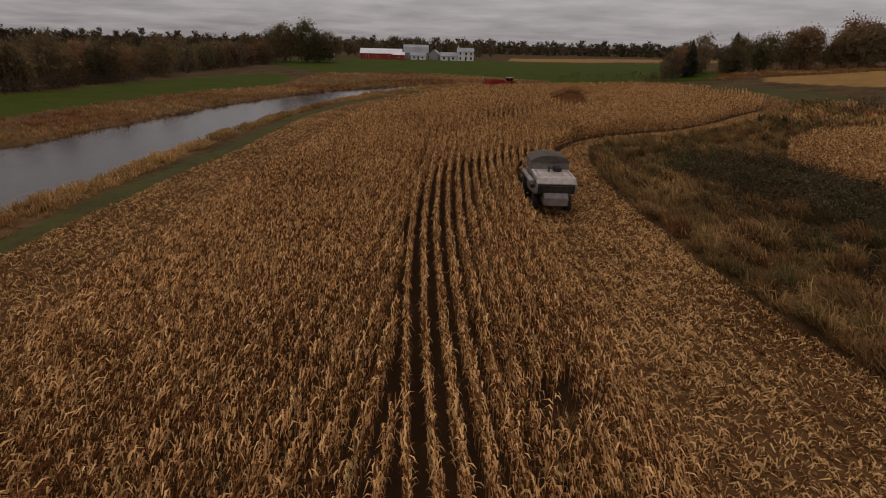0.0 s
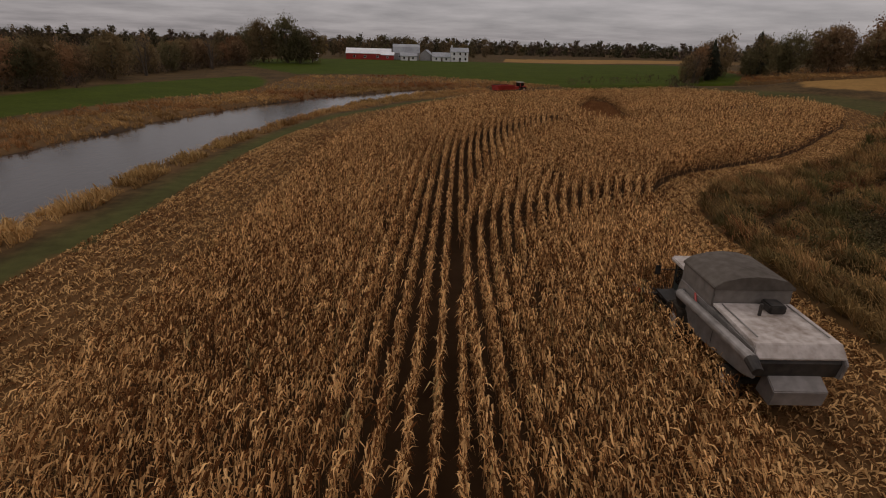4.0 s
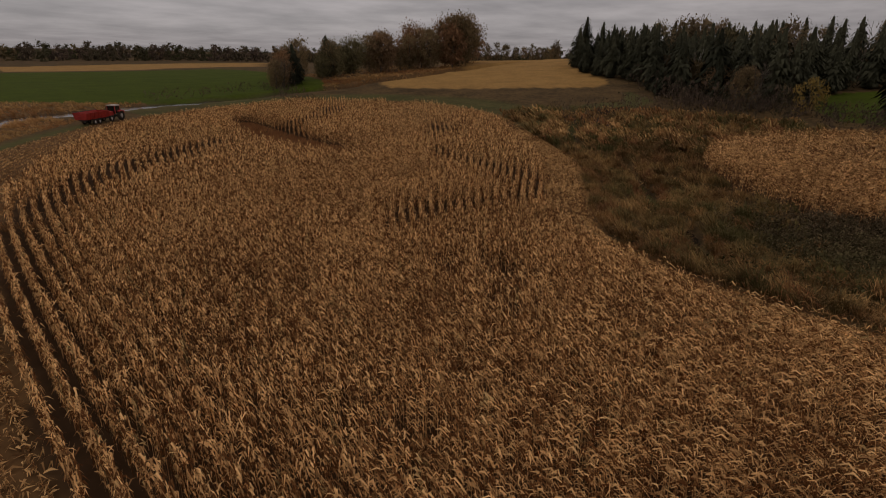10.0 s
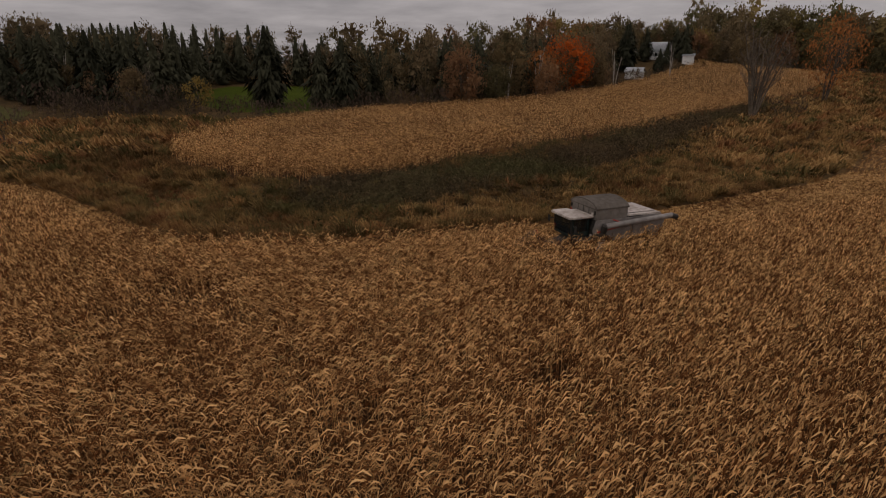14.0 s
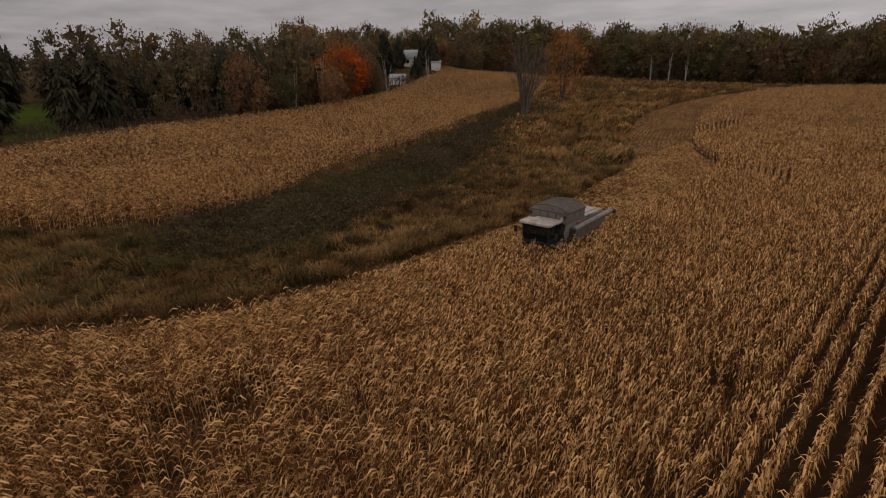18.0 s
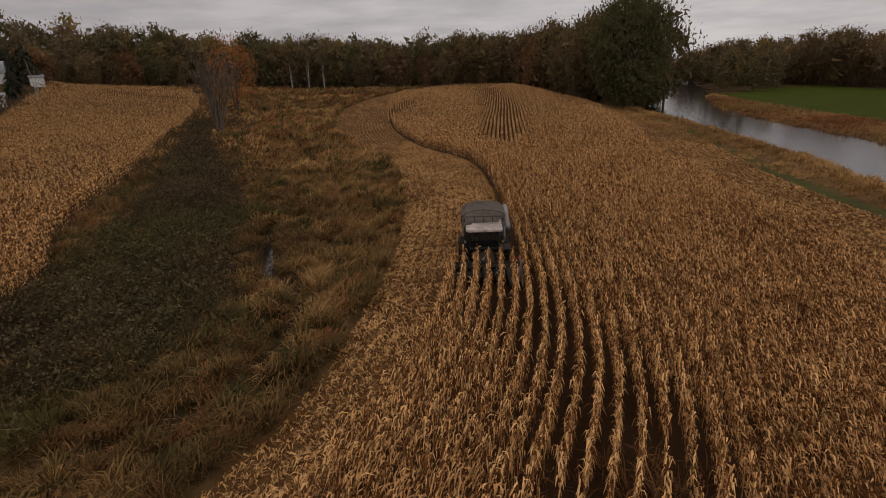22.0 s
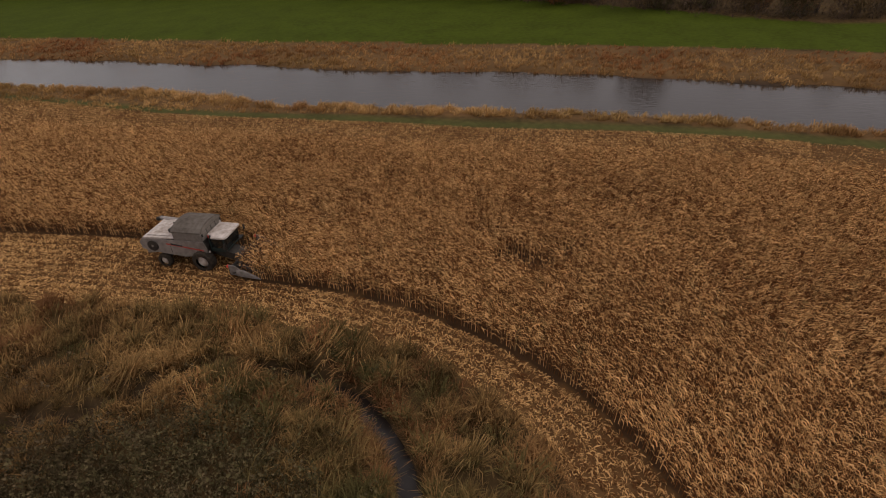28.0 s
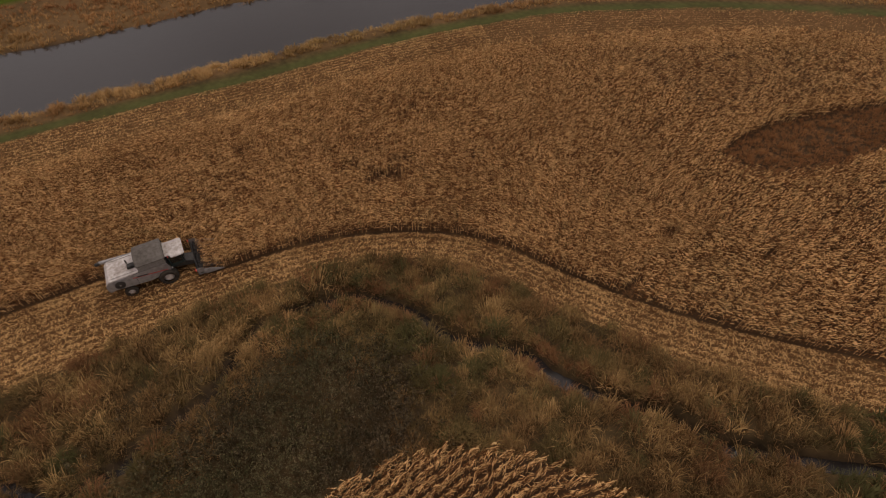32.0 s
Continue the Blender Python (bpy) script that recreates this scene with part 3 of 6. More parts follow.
def build_corn():
    rng = np.random.default_rng(3)
    east = rows_of(EAST_ROW, -1, 17, 0.175, rng)
    east = east[inside(east[:, :2], CORN_RING)]
    near_edge = gap_to(east[:, :2], EAST_ROW[::2])[0]
    east = east[np.abs(near_edge - east[:, 2]) < 0.25]
    # the long rows: nearly straight, then bending north-east together
    ys = np.linspace(-190, 185, 376)
    way = np.radians(np.interp(ys, [-190, -60, 40, 72, 95, 105, 111, 120, 130, 142, 185], [1, 4, 2.5, 3, 7, 11.5, 16, 24, 31, 36, 40]))
    bend = np.r_[0, np.cumsum(np.tan((way[1:] + way[:-1]) / 2) * np.diff(ys))]
    bend -= np.interp(60, ys, bend)
    s = np.r_[0, np.cumsum(np.hypot(np.diff(bend), np.diff(ys)))]
    west = []
    for k in range(-80, 120):
        t = np.arange(0, s[-1], 0.175)
        t = t + rng.normal(0, 0.04, len(t))
        yy = np.interp(t, s, ys)
        west.append(np.c_[np.interp(yy, ys, bend) - 13.8 + 0.78 * k, yy, 0 * yy, np.pi / 2 - np.interp(yy, ys, way)])
    west = np.vstack(west)
    west = west[inside(west[:, :2], CORN_RING)]
    west = west[gap_to(west[:, :2], EAST_ROW[::2])[0] > 0.4 + 0.76 * 16.5]
    p = np.vstack([east, west])[:, [0, 1, 3]]
    p[:, 2] += np.where(np.sin(p[:, 2]) < 0, math.pi, 0)
    p[:, :2] += rng.normal(0, 0.025, (len(p), 2))
    p = p[~inside(p[:, :2], HOLLOW_RING)]
    thin = np.ones(len(p))
    for gx, gy, r in GAPS:
        d = np.hypot((p[:, 0] - gx) / 1.0, (p[:, 1] - gy) / 1.5)
        thin = np.minimum(thin, np.clip((d / r - 0.35) / 0.6, 0.05, 1))
    p = p[rng.random(len(p)) < thin * 0.97]
    near = (p[:, 1] > 2) & (p[:, 1] < 100) & (p[:, 0] > -20) & (p[:, 0] < 32)
    p = p[near | (rng.random(len(p)) < np.where((p[:, 1] > 0) & (p[:, 0] < 50), 0.82, np.where(p[:, 1] > -50, 0.6, 0.32)))]
    z = height(p[:, 0], p[:, 1])
    near = (p[:, 1] > 2) & (p[:, 1] < 100) & (p[:, 0] > -20) & (p[:, 0] < 32)
    fine = [corn_plant(rng) for _ in range(14)]
    plain = [corn_plant(rng, False) for _ in range(10)]
    # far rows: tops alone
    tops = []
    for v, t in plain:
        t = t[1:]
        tops.append((v, t[v[t].mean(1)[:, 2] > 1.1]))
    spot = wander(p[:, 0], p[:, 1], 5.0, 5)
    green = np.clip(0.22 * (spot - 0.3), 0, 0.2) * rng.random(len(p)) + (rng.random(len(p)) < 0.02) * 0.5
    red = np.clip(0.02 + 0.09 * wander(p[:, 0], p[:, 1], 9.0, 8), 0, 0.25) * rng.random(len(p)) + 0.4 * rng.random(len(p)) ** 4
    off = ~near & ((p[:, 1] < -25) | (p[:, 1] > 112)) & (gap_to(p[:, :2], CORN_RING[::2])[0] > 3.0) & (gap_to(p[:, :2], HOLLOW_RING[::2])[0] > 3.5)
    for w, tmpl, size, name, label in ((near, fine, 1.0, "corn_crop", "ripe dry tan corn standing in curved rows"), (~near & ~off, plain, 1.04, "corn_crop", "ripe dry corn along the field's edges"), (off, tops, 1.04, "corn_crop", "ripe dry corn at the far ends of the field")):
        q = p[w]
        v, t, a = strewn(tmpl, q[:, 0], q[:, 1], z[w], q[:, 2] + rng.normal(0, 0.14, len(q)), size * rng.uniform(0.86, 1.1, len(q)), rng, {"green": green[w], "red": red[w]}, 0.022, (0.02, 0.03))
        tagged(solid(name, v, t, M["corn"], a), label, "corn", kind="stuff")
        print("corn", len(q), len(t))
    # the neighbouring field across the marsh
    g = rows_of(smooth([(40, 82), (36, 66), (38, 50), (42, 36), (46.5, 20), (55, -3), (64, -27), (75, -57), (87, -87), (101, -119), (120, -150), (132, -172)]), 1, 92, 0.24, rng)[:, [0, 1, 3]]
    g = g[inside(g[:, :2], FAR_CORN_RING)]
    g = g[rng.random(len(g)) < np.where((g[:, 0] < 64) & (g[:, 1] > 24), 0.95, np.where(g[:, 1] > -60, 0.62, 0.34))]
    edge = gap_to(g[:, :2], FAR_CORN_RING[::2])[0]
    front = (edge < 4.0) | ((g[:, 0] < 62) & (g[:, 1] > 30) & (edge < 10))
    pieces = []
    tip = (g[:, 0] < 54) & (g[:, 1] > 46)
    for w, tm in ((tip, fine), (front & ~tip, plain), (~front & ~tip, tops)):
        q, n = g[w], int(w.sum())
        pieces.append(strewn(tm, q[:, 0], q[:, 1], height(q[:, 0], q[:, 1]), q[:, 2] + rng.normal(0, 0.3, n), rng.uniform(0.88, 1.08, n), rng, {"green": np.zeros(n), "red": np.zeros(n)}, 0.03))
    v, t = joined([(v, t) for v, t, _ in pieces])
    a = {k: np.concatenate([m[k] for _, _, m in pieces]) for k in ("green", "red")}
    tagged(solid("corn_crop", v, t, M["corn"], a), "ripe dry corn in a neighbouring field beyond the marsh", "corn", kind="stuff")
    print("far corn", len(g), len(t))


build_corn()


def scatter(ring, per, rng):
    lo, hi = ring.min(0), ring.max(0)
    n = int((hi - lo).prod() * per)
    p = lo + rng.random((n, 2)) * (hi - lo)
    return p[inside(p, ring)]


def build_stubble():
    rng = np.random.default_rng(5)
    p = np.vstack([scatter(ring, per, rng) for ring, per in ((FIELD_RING, 16), (np.array([(4, -30), (22, -30), (22, 62), (30, 72), (50, 84), (66, 104), (56, 112), (20, 80), (4, 62)]), 170), (np.array([(-34, -14), (-17, -14), (-13, 30), (-11, 96), (-23, 100), (-28, 30)]), 70))])
    p = p[inside(p, FIELD_RING) & ~inside(p, CORN_RING)]
    d1 = gap_to(p, EAST_ROW[::2])[0]
    d2 = gap_to(p, WEST_CORN[::2])[0]
    d = np.minimum(d1, d2)
    band = 0.55 + 0.45 * np.cos(2 * np.pi * (d - 0.4) / 0.76 + 0.9 * wander(p[:, 0], p[:, 1], 1.3, 3))
    keep = rng.random(len(p)) < (0.16 + 0.84 * band) * (0.75 + 0.35 * wander(d * 2.0, p[:, 1] * 0.2, 1.0, 2))
    p = p[keep]
    tm = [litter_bit(rng) for _ in range(24)]
    v, t, _ = strewn(tm, p[:, 0], p[:, 1], height(p[:, 0], p[:, 1]), rng.uniform(0, 6.3, len(p)), rng.uniform(0.6, 1.4, len(p)), rng)
    tagged(solid("corn_litter", v, t, M["stub"]), "cut pale corn husks and leaves on stubble", "straw", kind="stuff")
    print("litter", len(t))
    east, west = rows_of(EAST_ROW, 1, 9, 0.2, rng), rows_of(WEST_CORN, 1, 16, 0.2, rng)
    east2 = rows_of(EAST_ROW, -1, 7, 0.2, rng)
    s = np.vstack([east, west, east2])[:, :2]
    s = s[inside(s, FIELD_RING) & ~inside(s, CORN_RING)]
    s = s[(s[:, 1] > -60) & (s[:, 1] < 140)]
    tm = [stub_bit(rng) for _ in range(12)]
    v, t, _ = strewn(tm, s[:, 0], s[:, 1], height(s[:, 0], s[:, 1]), math.pi / 2 + rng.normal(0, 0.3, len(s)), rng.uniform(0.8, 1.3, len(s)), rng)
    tagged(solid("corn_stubble", v, t, M["stub"]), "short cut corn stalks in rows", "stubble", kind="stuff")


build_stubble()


def build_grass():
    rng = np.random.default_rng(7)
    long = [tuft(rng, 6, 0.8, 0.65, 0.034, 14) for _ in range(14)]
    coarse = [tuft(rng, 3, 0.8, 0.6, 0.11, 7) for _ in range(8)]
    fluff = [tuft(rng, 3, 0.8, 0.6, 0.07, 8) for _ in range(10)]
    # marsh
    p = np.vstack([scatter(MARSH_RING, 2.2, rng), scatter(np.array([(14, 10), (46, 10), (42, 60), (62, 78), (60, 104), (34, 82), (24, 77), (13, 62)]), 6.0, rng)])
    p = p[inside(p, MARSH_RING)]
    d_weed = inside(p, WEED_RING) & (rng.random(len(p)) < np.clip(gap_to(p, WEED_RING[::2])[0] / (3.2 + 2.0 * wander(p[:, 0], p[:, 1], 3.0, 5)), 0, np.where(p[:, 1] < 10, 0.72, 0.99)))
    d_far = inside(p, FAR_CORN_RING)
    b1, b2 = gap_to(p, BROOK)[0], gap_to(p, BROOK_B)[0]
    heart, own, _, _ = tussocks(p[:, 0], p[:, 1])
    ok = ~d_weed & ~d_far & (b1 > 0.85) & (b2 > 0.62) & (rng.random(len(p)) < 0.35 + 1.6 * heart)
    p, heart, own = p[ok], heart[ok], own[ok]
    lumps = 1.9 * heart - 0.8 + 0.35 * wander(p[:, 0], p[:, 1], 4.5, 6)
    near = (p[:, 1] > 8) & (p[:, 1] < 92) & (p[:, 0] < 56)
    green = np.clip(0.27 + 0.75 * wander(p[:, 0], p[:, 1], 5.0, 9) + 0.9 * (own - 0.5) + 0.12 * rng.normal(size=len(p)), 0, 0.95)
    red = np.clip(1.1 * wander(p[:, 0], p[:, 1], 4.5, 11) - 0.4 + 0.9 * ((own * 7.0) % 1.0 - 0.5), 0, 0.75)
    for w, tm, k in ((near, long, 1.0), (~near & (rng.random(len(p)) < np.where(p[:, 1] > -60, 0.55, 0.22)), coarse, 1.35)):
        q = p[w]
        v, t, a = strewn(tm, q[:, 0], q[:, 1], height(q[:, 0], q[:, 1]), rng.uniform(0, 6.3, len(q)), k * np.clip(1.0 + 0.5 * lumps[w], 0.5, 1.7) * rng.uniform(0.8, 1.2, len(q)), rng, {"green": green[w], "red": red[w]}, 0.14, (-0.22, 0.16))
        tagged(solid("marsh_grass", v, t, M["grass"], a), "rough olive and rusty marsh grass in tussocks", "grass", kind="stuff")
        print("marsh", len(q), len(t))
    # long grass hanging over the brook's edges
    for line in (BROOK, BROOK_B):
        k = rng.random(620) * (len(line) * 0.62)
        i = k.astype(int)
        q = line[i] + (line[i + 1] - line[i]) * (k - i)[:, None]
        q = q + rng.choice([-1, 1], 620)[:, None] * rng.uniform(0.5, 1.7, 620)[:, None] * np.array([(-0.5, 0.85)]) * 1.0
        g1 = np.minimum(gap_to(q, BROOK)[0], gap_to(q, BROOK_B)[0])
        q = q[inside(q, MARSH_RING) & (g1 > 0.8)]
        v, t, a = strewn(long, q[:, 0], q[:, 1], np.maximum(height(q[:, 0], q[:, 1]), -0.95), rng.uniform(0, 6.3, len(q)), rng.uniform(0.8, 1.3, len(q)), rng, {"green": np.clip(rng.normal(0.2, 0.3, len(q)), 0, 0.8), "red": np.clip(0.3 + wander(q[:, 0], q[:, 1], 3, 3), 0, 0.8)}, 0.14, (-0.2, 0.15))
        tagged(solid("brook_grass", v, t, M["grass"], a), "long rusty grass hanging over the brook", "grass", kind="stuff")
    # pale mounds of old grass
    c = np.vstack([scatter(smooth([(18, 40), (30, 30), (36, 20), (44, 2), (58, -20), (74, -48), (70, -90), (56, -110), (50, -70), (38, -34), (26, -10), (20, 8), (17, 30), (18, 40)]), 0.13, rng), scatter(smooth([(18, 58), (24, 46), (21, 40), (17, 46), (18, 58)]), 0.2, rng), scatter(np.array([(30, 66), (44, 70), (60, 82), (66, 100), (50, 90), (36, 77)]), 0.07, rng)])
    size = rng.uniform(0.6, 1.5, len(c))
    q = np.vstack([np.c_[x + rng.normal(0, r, 15), y + rng.normal(0, r, 15)] for (x, y), r in zip(c, size)])
    q = q[inside(q, MARSH_RING)]
    v, t, a = strewn(long, q[:, 0], q[:, 1], height(q[:, 0], q[:, 1]), rng.uniform(0, 6.3, len(q)), rng.uniform(1.1, 1.7, len(q)), rng, {"green": 0.15 * rng.random(len(q)), "red": 0.25 * (wander(q[:, 0], q[:, 1], 6, 2) > 0.2)}, 0.14, (-0.2, 0.15))
    tagged(solid("grass_mounds", v, t, M["bank"], a), "pale mounds of old dry grass in the marsh", "grass", kind="stuff")
    # broad soft tussocks, each of one colour
    clumps, big_clumps = [tussock_clump(rng) for _ in range(10)], [tussock_clump(rng, 34, 0.11) for _ in range(8)]
    c = np.vstack([scatter(MARSH_RING, 0.13, rng), scatter(np.array([(14, 10), (40, 10), (38, 60), (62, 78), (60, 104), (34, 82), (24, 77), (13, 62)]), 0.16, rng)])
    c = c[inside(c, MARSH_RING) & ~inside(c, FAR_CORN_RING) & (gap_to(c, BROOK)[0] > 1.3) & (gap_to(c, BROOK_B)[0] > 1.1) & (gap_to(c, EAST_CUT)[0] > 0.9)]
    c = c[~inside(c, WEED_RING) | (rng.random(len(c)) < 0.06)]
    tone = wander(c[:, 0], c[:, 1], 7.0, 12) + 0.8 * rng.normal(size=len(c))
    close = (c[:, 1] > 4) & (c[:, 1] < 95) & (c[:, 0] < 60)
    for w, tm, mat, k in ((close & (tone < 0.95), clumps, "grass", 1.1), (close & (tone >= 0.95), clumps, "bank", 1.05), (~close & (tone < 0.3), big_clumps, "grass", 1.7), (~close & (tone >= 0.3), big_clumps, "bank", 1.6)):
        q, n = c[w], int(w.sum())
        v, t, a = strewn(tm, q[:, 0], q[:, 1], height(q[:, 0], q[:, 1]) - 0.08, rng.uniform(0, 6.3, n), k * rng.uniform(0.65, 1.35, n), rng, {"green": np.clip(rng.normal(0.35, 0.4, n), 0, 0.95) * (0.25 if mat == "bank" else 1.0), "red": np.clip(rng.normal(0.15, 0.4, n), 0, 0.8)}, 0.2, (-0.5, 0.3))
        tagged(solid("marsh_tussocks", v, t, M[mat], a), "broad tussocks of tan dry grass in the marsh" if mat == "bank" else "broad tussocks of olive and rusty grass in the marsh", "grass", kind="stuff")
    # dark weeds
    q = scatter(WEED_RING, 19, rng)
    q = q[rng.random(len(q)) < np.clip(0.25 + gap_to(q, WEED_RING[::2])[0] / (2.5 + 1.5 * wander(q[:, 0], q[:, 1], 2.5, 5)), 0, 1)]
    q = q[rng.random(len(q)) < np.where(q[:, 1] > 12, 1.0, 0.3)]
    more = scatter(MARSH_RING, 1.1, rng)
    q = np.vstack([q, more[(gap_to(more, WEED_RING[::2])[0] < 5 + 4 * wander(more[:, 0], more[:, 1], 3.0, 7)) & ~inside(more, FAR_CORN_RING)]])
    tm = [weed_plant(rng) for _ in range(14)]
    v, t, a = strewn(tm, q[:, 0], q[:, 1], height(q[:, 0], q[:, 1]), rng.uniform(0, 6.3, len(q)), rng.uniform(0.8, 1.25, len(q)) * np.where(q[:, 1] > 12, 1.0, 1.5), rng, {"green": np.clip(0.35 * wander(q[:, 0], q[:, 1], 5, 2) + 0.3 * rng.random(len(q)) - 0.05, 0, 0.5)})
    tagged(solid("weed_bed", v, t, M["weed"], a), "bed of dark brown seeded weeds in the marsh", "weeds", kind="stuff")
    print("weeds", len(t))
    # banks of the river: near side tall tan grass, far side a broad brown belt
    p = np.vstack([scatter(NEAR_BANK, 4.6, rng), scatter(FAR_BANK, 2.2, rng)])
    r, half = gap_to(p, RIVER_LINE, RIVER_LINE[:, 2])
    off = r - half
    heart, own, _, _ = tussocks(p[:, 0], p[:, 1], 2.8, 4)
    ok = (off > 0.5) & ~inside(p, LAWN_RINGS[0]) & ~inside(p, LAWN_RINGS[1]) & (rng.random(len(p)) < np.where(off < 16, 0.45 + 0.9 * heart, 0.22))
    p, heart, own = p[ok], heart[ok], own[ok]
    far = p[:, 0] < np.interp(p[:, 1], RIVER_LINE[:, 1], RIVER_LINE[:, 0])
    green = np.clip(np.where(far, 0.0, -0.12) + 0.5 * wander(p[:, 0], p[:, 1], 9, 3) + 0.3 * (own - 0.5), 0, 0.55)
    red = np.clip(np.where(far, 0.25, -0.1) + 0.7 * wander(p[:, 0], p[:, 1], 7, 4) + 0.5 * (own - 0.5), 0, 0.85)
    v, t, a = strewn(fluff, p[:, 0], p[:, 1], height(p[:, 0], p[:, 1]), rng.uniform(0, 6.3, len(p)), rng.uniform(0.7, 1.3, len(p)) * np.where(far, 0.9, 1.0) * (0.65 + 0.75 * heart) * np.where(far | (off[ok] < 5.5), 1.0, 0.6), rng, {"green": green, "red": red}, 0.16, (-0.2, 0.15))
    tagged(solid("bank_grass", v, t, M["bank"], a), "tall dry tan grass along the river banks", "grass", kind="stuff")
    print("bank", len(t))
    # weeds in the bare hollow of the corn
    p = scatter(HOLLOW_RING, 5.5, rng)
    v, t, a = strewn(long, p[:, 0], p[:, 1], height(p[:, 0], p[:, 1]), rng.uniform(0, 6.3, len(p)), rng.uniform(0.5, 0.9, len(p)), rng, {"green": np.full(len(p), 0.15), "red": np.full(len(p), 0.7)}, 0.1)
    g = np.vstack([np.c_[gx + rng.normal(0, r * 0.45, int(9 * r * r)), gy + rng.normal(0, r * 0.7, int(9 * r * r))] for gx, gy, r in GAPS])
    v2, t2, a2 = strewn(long, g[:, 0], g[:, 1], height(g[:, 0], g[:, 1]), rng.uniform(0, 6.3, len(g)), rng.uniform(0.7, 1.3, len(g)), rng, {"green": np.full(len(g), 0.3) * (rng.random(len(g)) < 0.4), "red": np.full(len(g), 0.5)}, 0.1)
    tagged(solid("weed_patch", v2, t2, M["grass"], a2), "small patches of reddish weeds in thin corn", "weeds", kind="stuff")
    tagged(solid("weed_patch", v, t, M["bank"], a), "reddish weeds filling a bare hollow in the corn", "weeds", kind="stuff")


build_grass()

# ------------------------------------------------------------------ trees


def tube(path, radii, sides=6):
    path = np.array(path, float)
    V, T = [], []
    for i, (p, r) in enumerate(zip(path, radii)):
        d = path[min(i + 1, len(path) - 1)] - path[max(i - 1, 0)]
        d /= np.linalg.norm(d) + 1e-9
        a = np.cross(d, (0.31, 0.87, 0.2))
        a /= np.linalg.norm(a)
        b = np.cross(d, a)
        for k in range(sides):
            t = 2 * math.pi * k / sides
            V.append(p + r * (a * math.cos(t) + b * math.sin(t)))
    for i in range(len(path) - 1):
        for k in range(sides):
            p, q = i * sides + k, i * sides + (k + 1) % sides
            T += [(p, q, q + sides), (p, q + sides, p + sides)]
    return np.array(V), np.array(T)


def leaves(at, leaf, rng):
    """A small ragged leaf spray at each place, drawn out upward."""
    tri = rng.normal(0, 1, (len(at), 3, 3))
    tri /= np.linalg.norm(tri, axis=2)[:, :, None]
    tri *= leaf * rng.uniform(0.5, 1.3, (len(at), 1, 1)) * np.array((0.75, 0.75, 1.35))
    v = (at[:, None] + tri).reshape(-1, 3)
    return v, np.arange(len(v)).reshape(-1, 3)


def lobe_spots(rng, n, wide, tall, low):
    """Overlapping lobes that fill an uneven crown: centres and radii."""
    k = np.arange(n) + rng.uniform(-0.3, 0.3, n)
    up = np.clip(1 - 2 * (k + 0.5) / n, -1, 1)
    a = k * 2.4 + rng.uniform(0, 6.3)
    flat = np.sqrt(1 - up ** 2)
    reach = rng.uniform(0.45, 0.68, n)
    c = np.c_[flat * np.cos(a) * wide / 2 * reach, flat * np.sin(a) * wide / 2 * reach, (low + tall) / 2 + up * (tall - low) / 2 * 0.74 * rng.uniform(0.9, 1.05, n)]
    return c, wide / 2 * 0.48 * rng.uniform(0.7, 1.25, n)


def crown_mesh(rng, wide, tall, low, lobes=11, count=40, leaf=0.4, dense=0.5, ragged=0.12):
    c, r = lobe_spots(rng, lobes, wide, tall, low)
    mid = np.array((0, 0, (low + tall) / 2))
    d = rng.normal(0, 1, (lobes * count, 3))
    d /= np.linalg.norm(d, axis=1)[:, None]
    home = np.repeat(c, count, axis=0)
    inward = ((home - mid) * d).sum(1) < -0.35 * np.linalg.norm(home - mid, axis=1)
    d[inward] *= -1
    at = home + d * (np.repeat(r, count) * (rng.uniform(0.3, 1, lobes * count) ** 0.5 * 1.05 + rng.normal(0, ragged, lobes * count)))[:, None]
    pieces = [leaves(at, leaf, rng)]
    if dense:
        n = 16
        inner = np.repeat(c, n, axis=0) + rng.normal(0, 0.26, (lobes * n, 3)) * np.repeat(r, n)[:, None]
        tri = rng.normal(0, 1, (lobes * n, 3, 3))
        tri *= (np.repeat(r, n) * dense * rng.uniform(0.35, 0.75, lobes * n))[:, None, None] / np.linalg.norm(tri, axis=2)[:, :, None]
        pieces.append(((inner[:, None] + tri).reshape(-1, 3), np.arange(lobes * n * 3).reshape(-1, 3)))
    return joined(pieces), c


def tree_meshes(rng, tall, wide, low, lobes=16, count=70, leaf=0.38, trunk=0.3, dense=0.5, ragged=0.12):
    crown, spots = crown_mesh(rng, wide, tall, low, lobes, count, leaf, dense, ragged)
    wood = [tube([(0, 0, -0.3), (0.05, 0, tall * 0.12), (rng.normal(0, 0.2), rng.normal(0, 0.2), tall * 0.4), (rng.normal(0, 0.4), rng.normal(0, 0.4), tall * 0.8)], [trunk * 1.25, trunk, trunk * 0.7, trunk * 0.2], 7)]
    for s in spots:
        h = min(s[2] * rng.uniform(0.4, 0.7), tall * 0.6)
        wood.append(tube([(0, 0, h), (s[0] * 0.4, s[1] * 0.4, h + (s[2] - h) * 0.55), s], [trunk * 0.35, trunk * 0.2, 0.03], 4))
    return joined(wood), crown


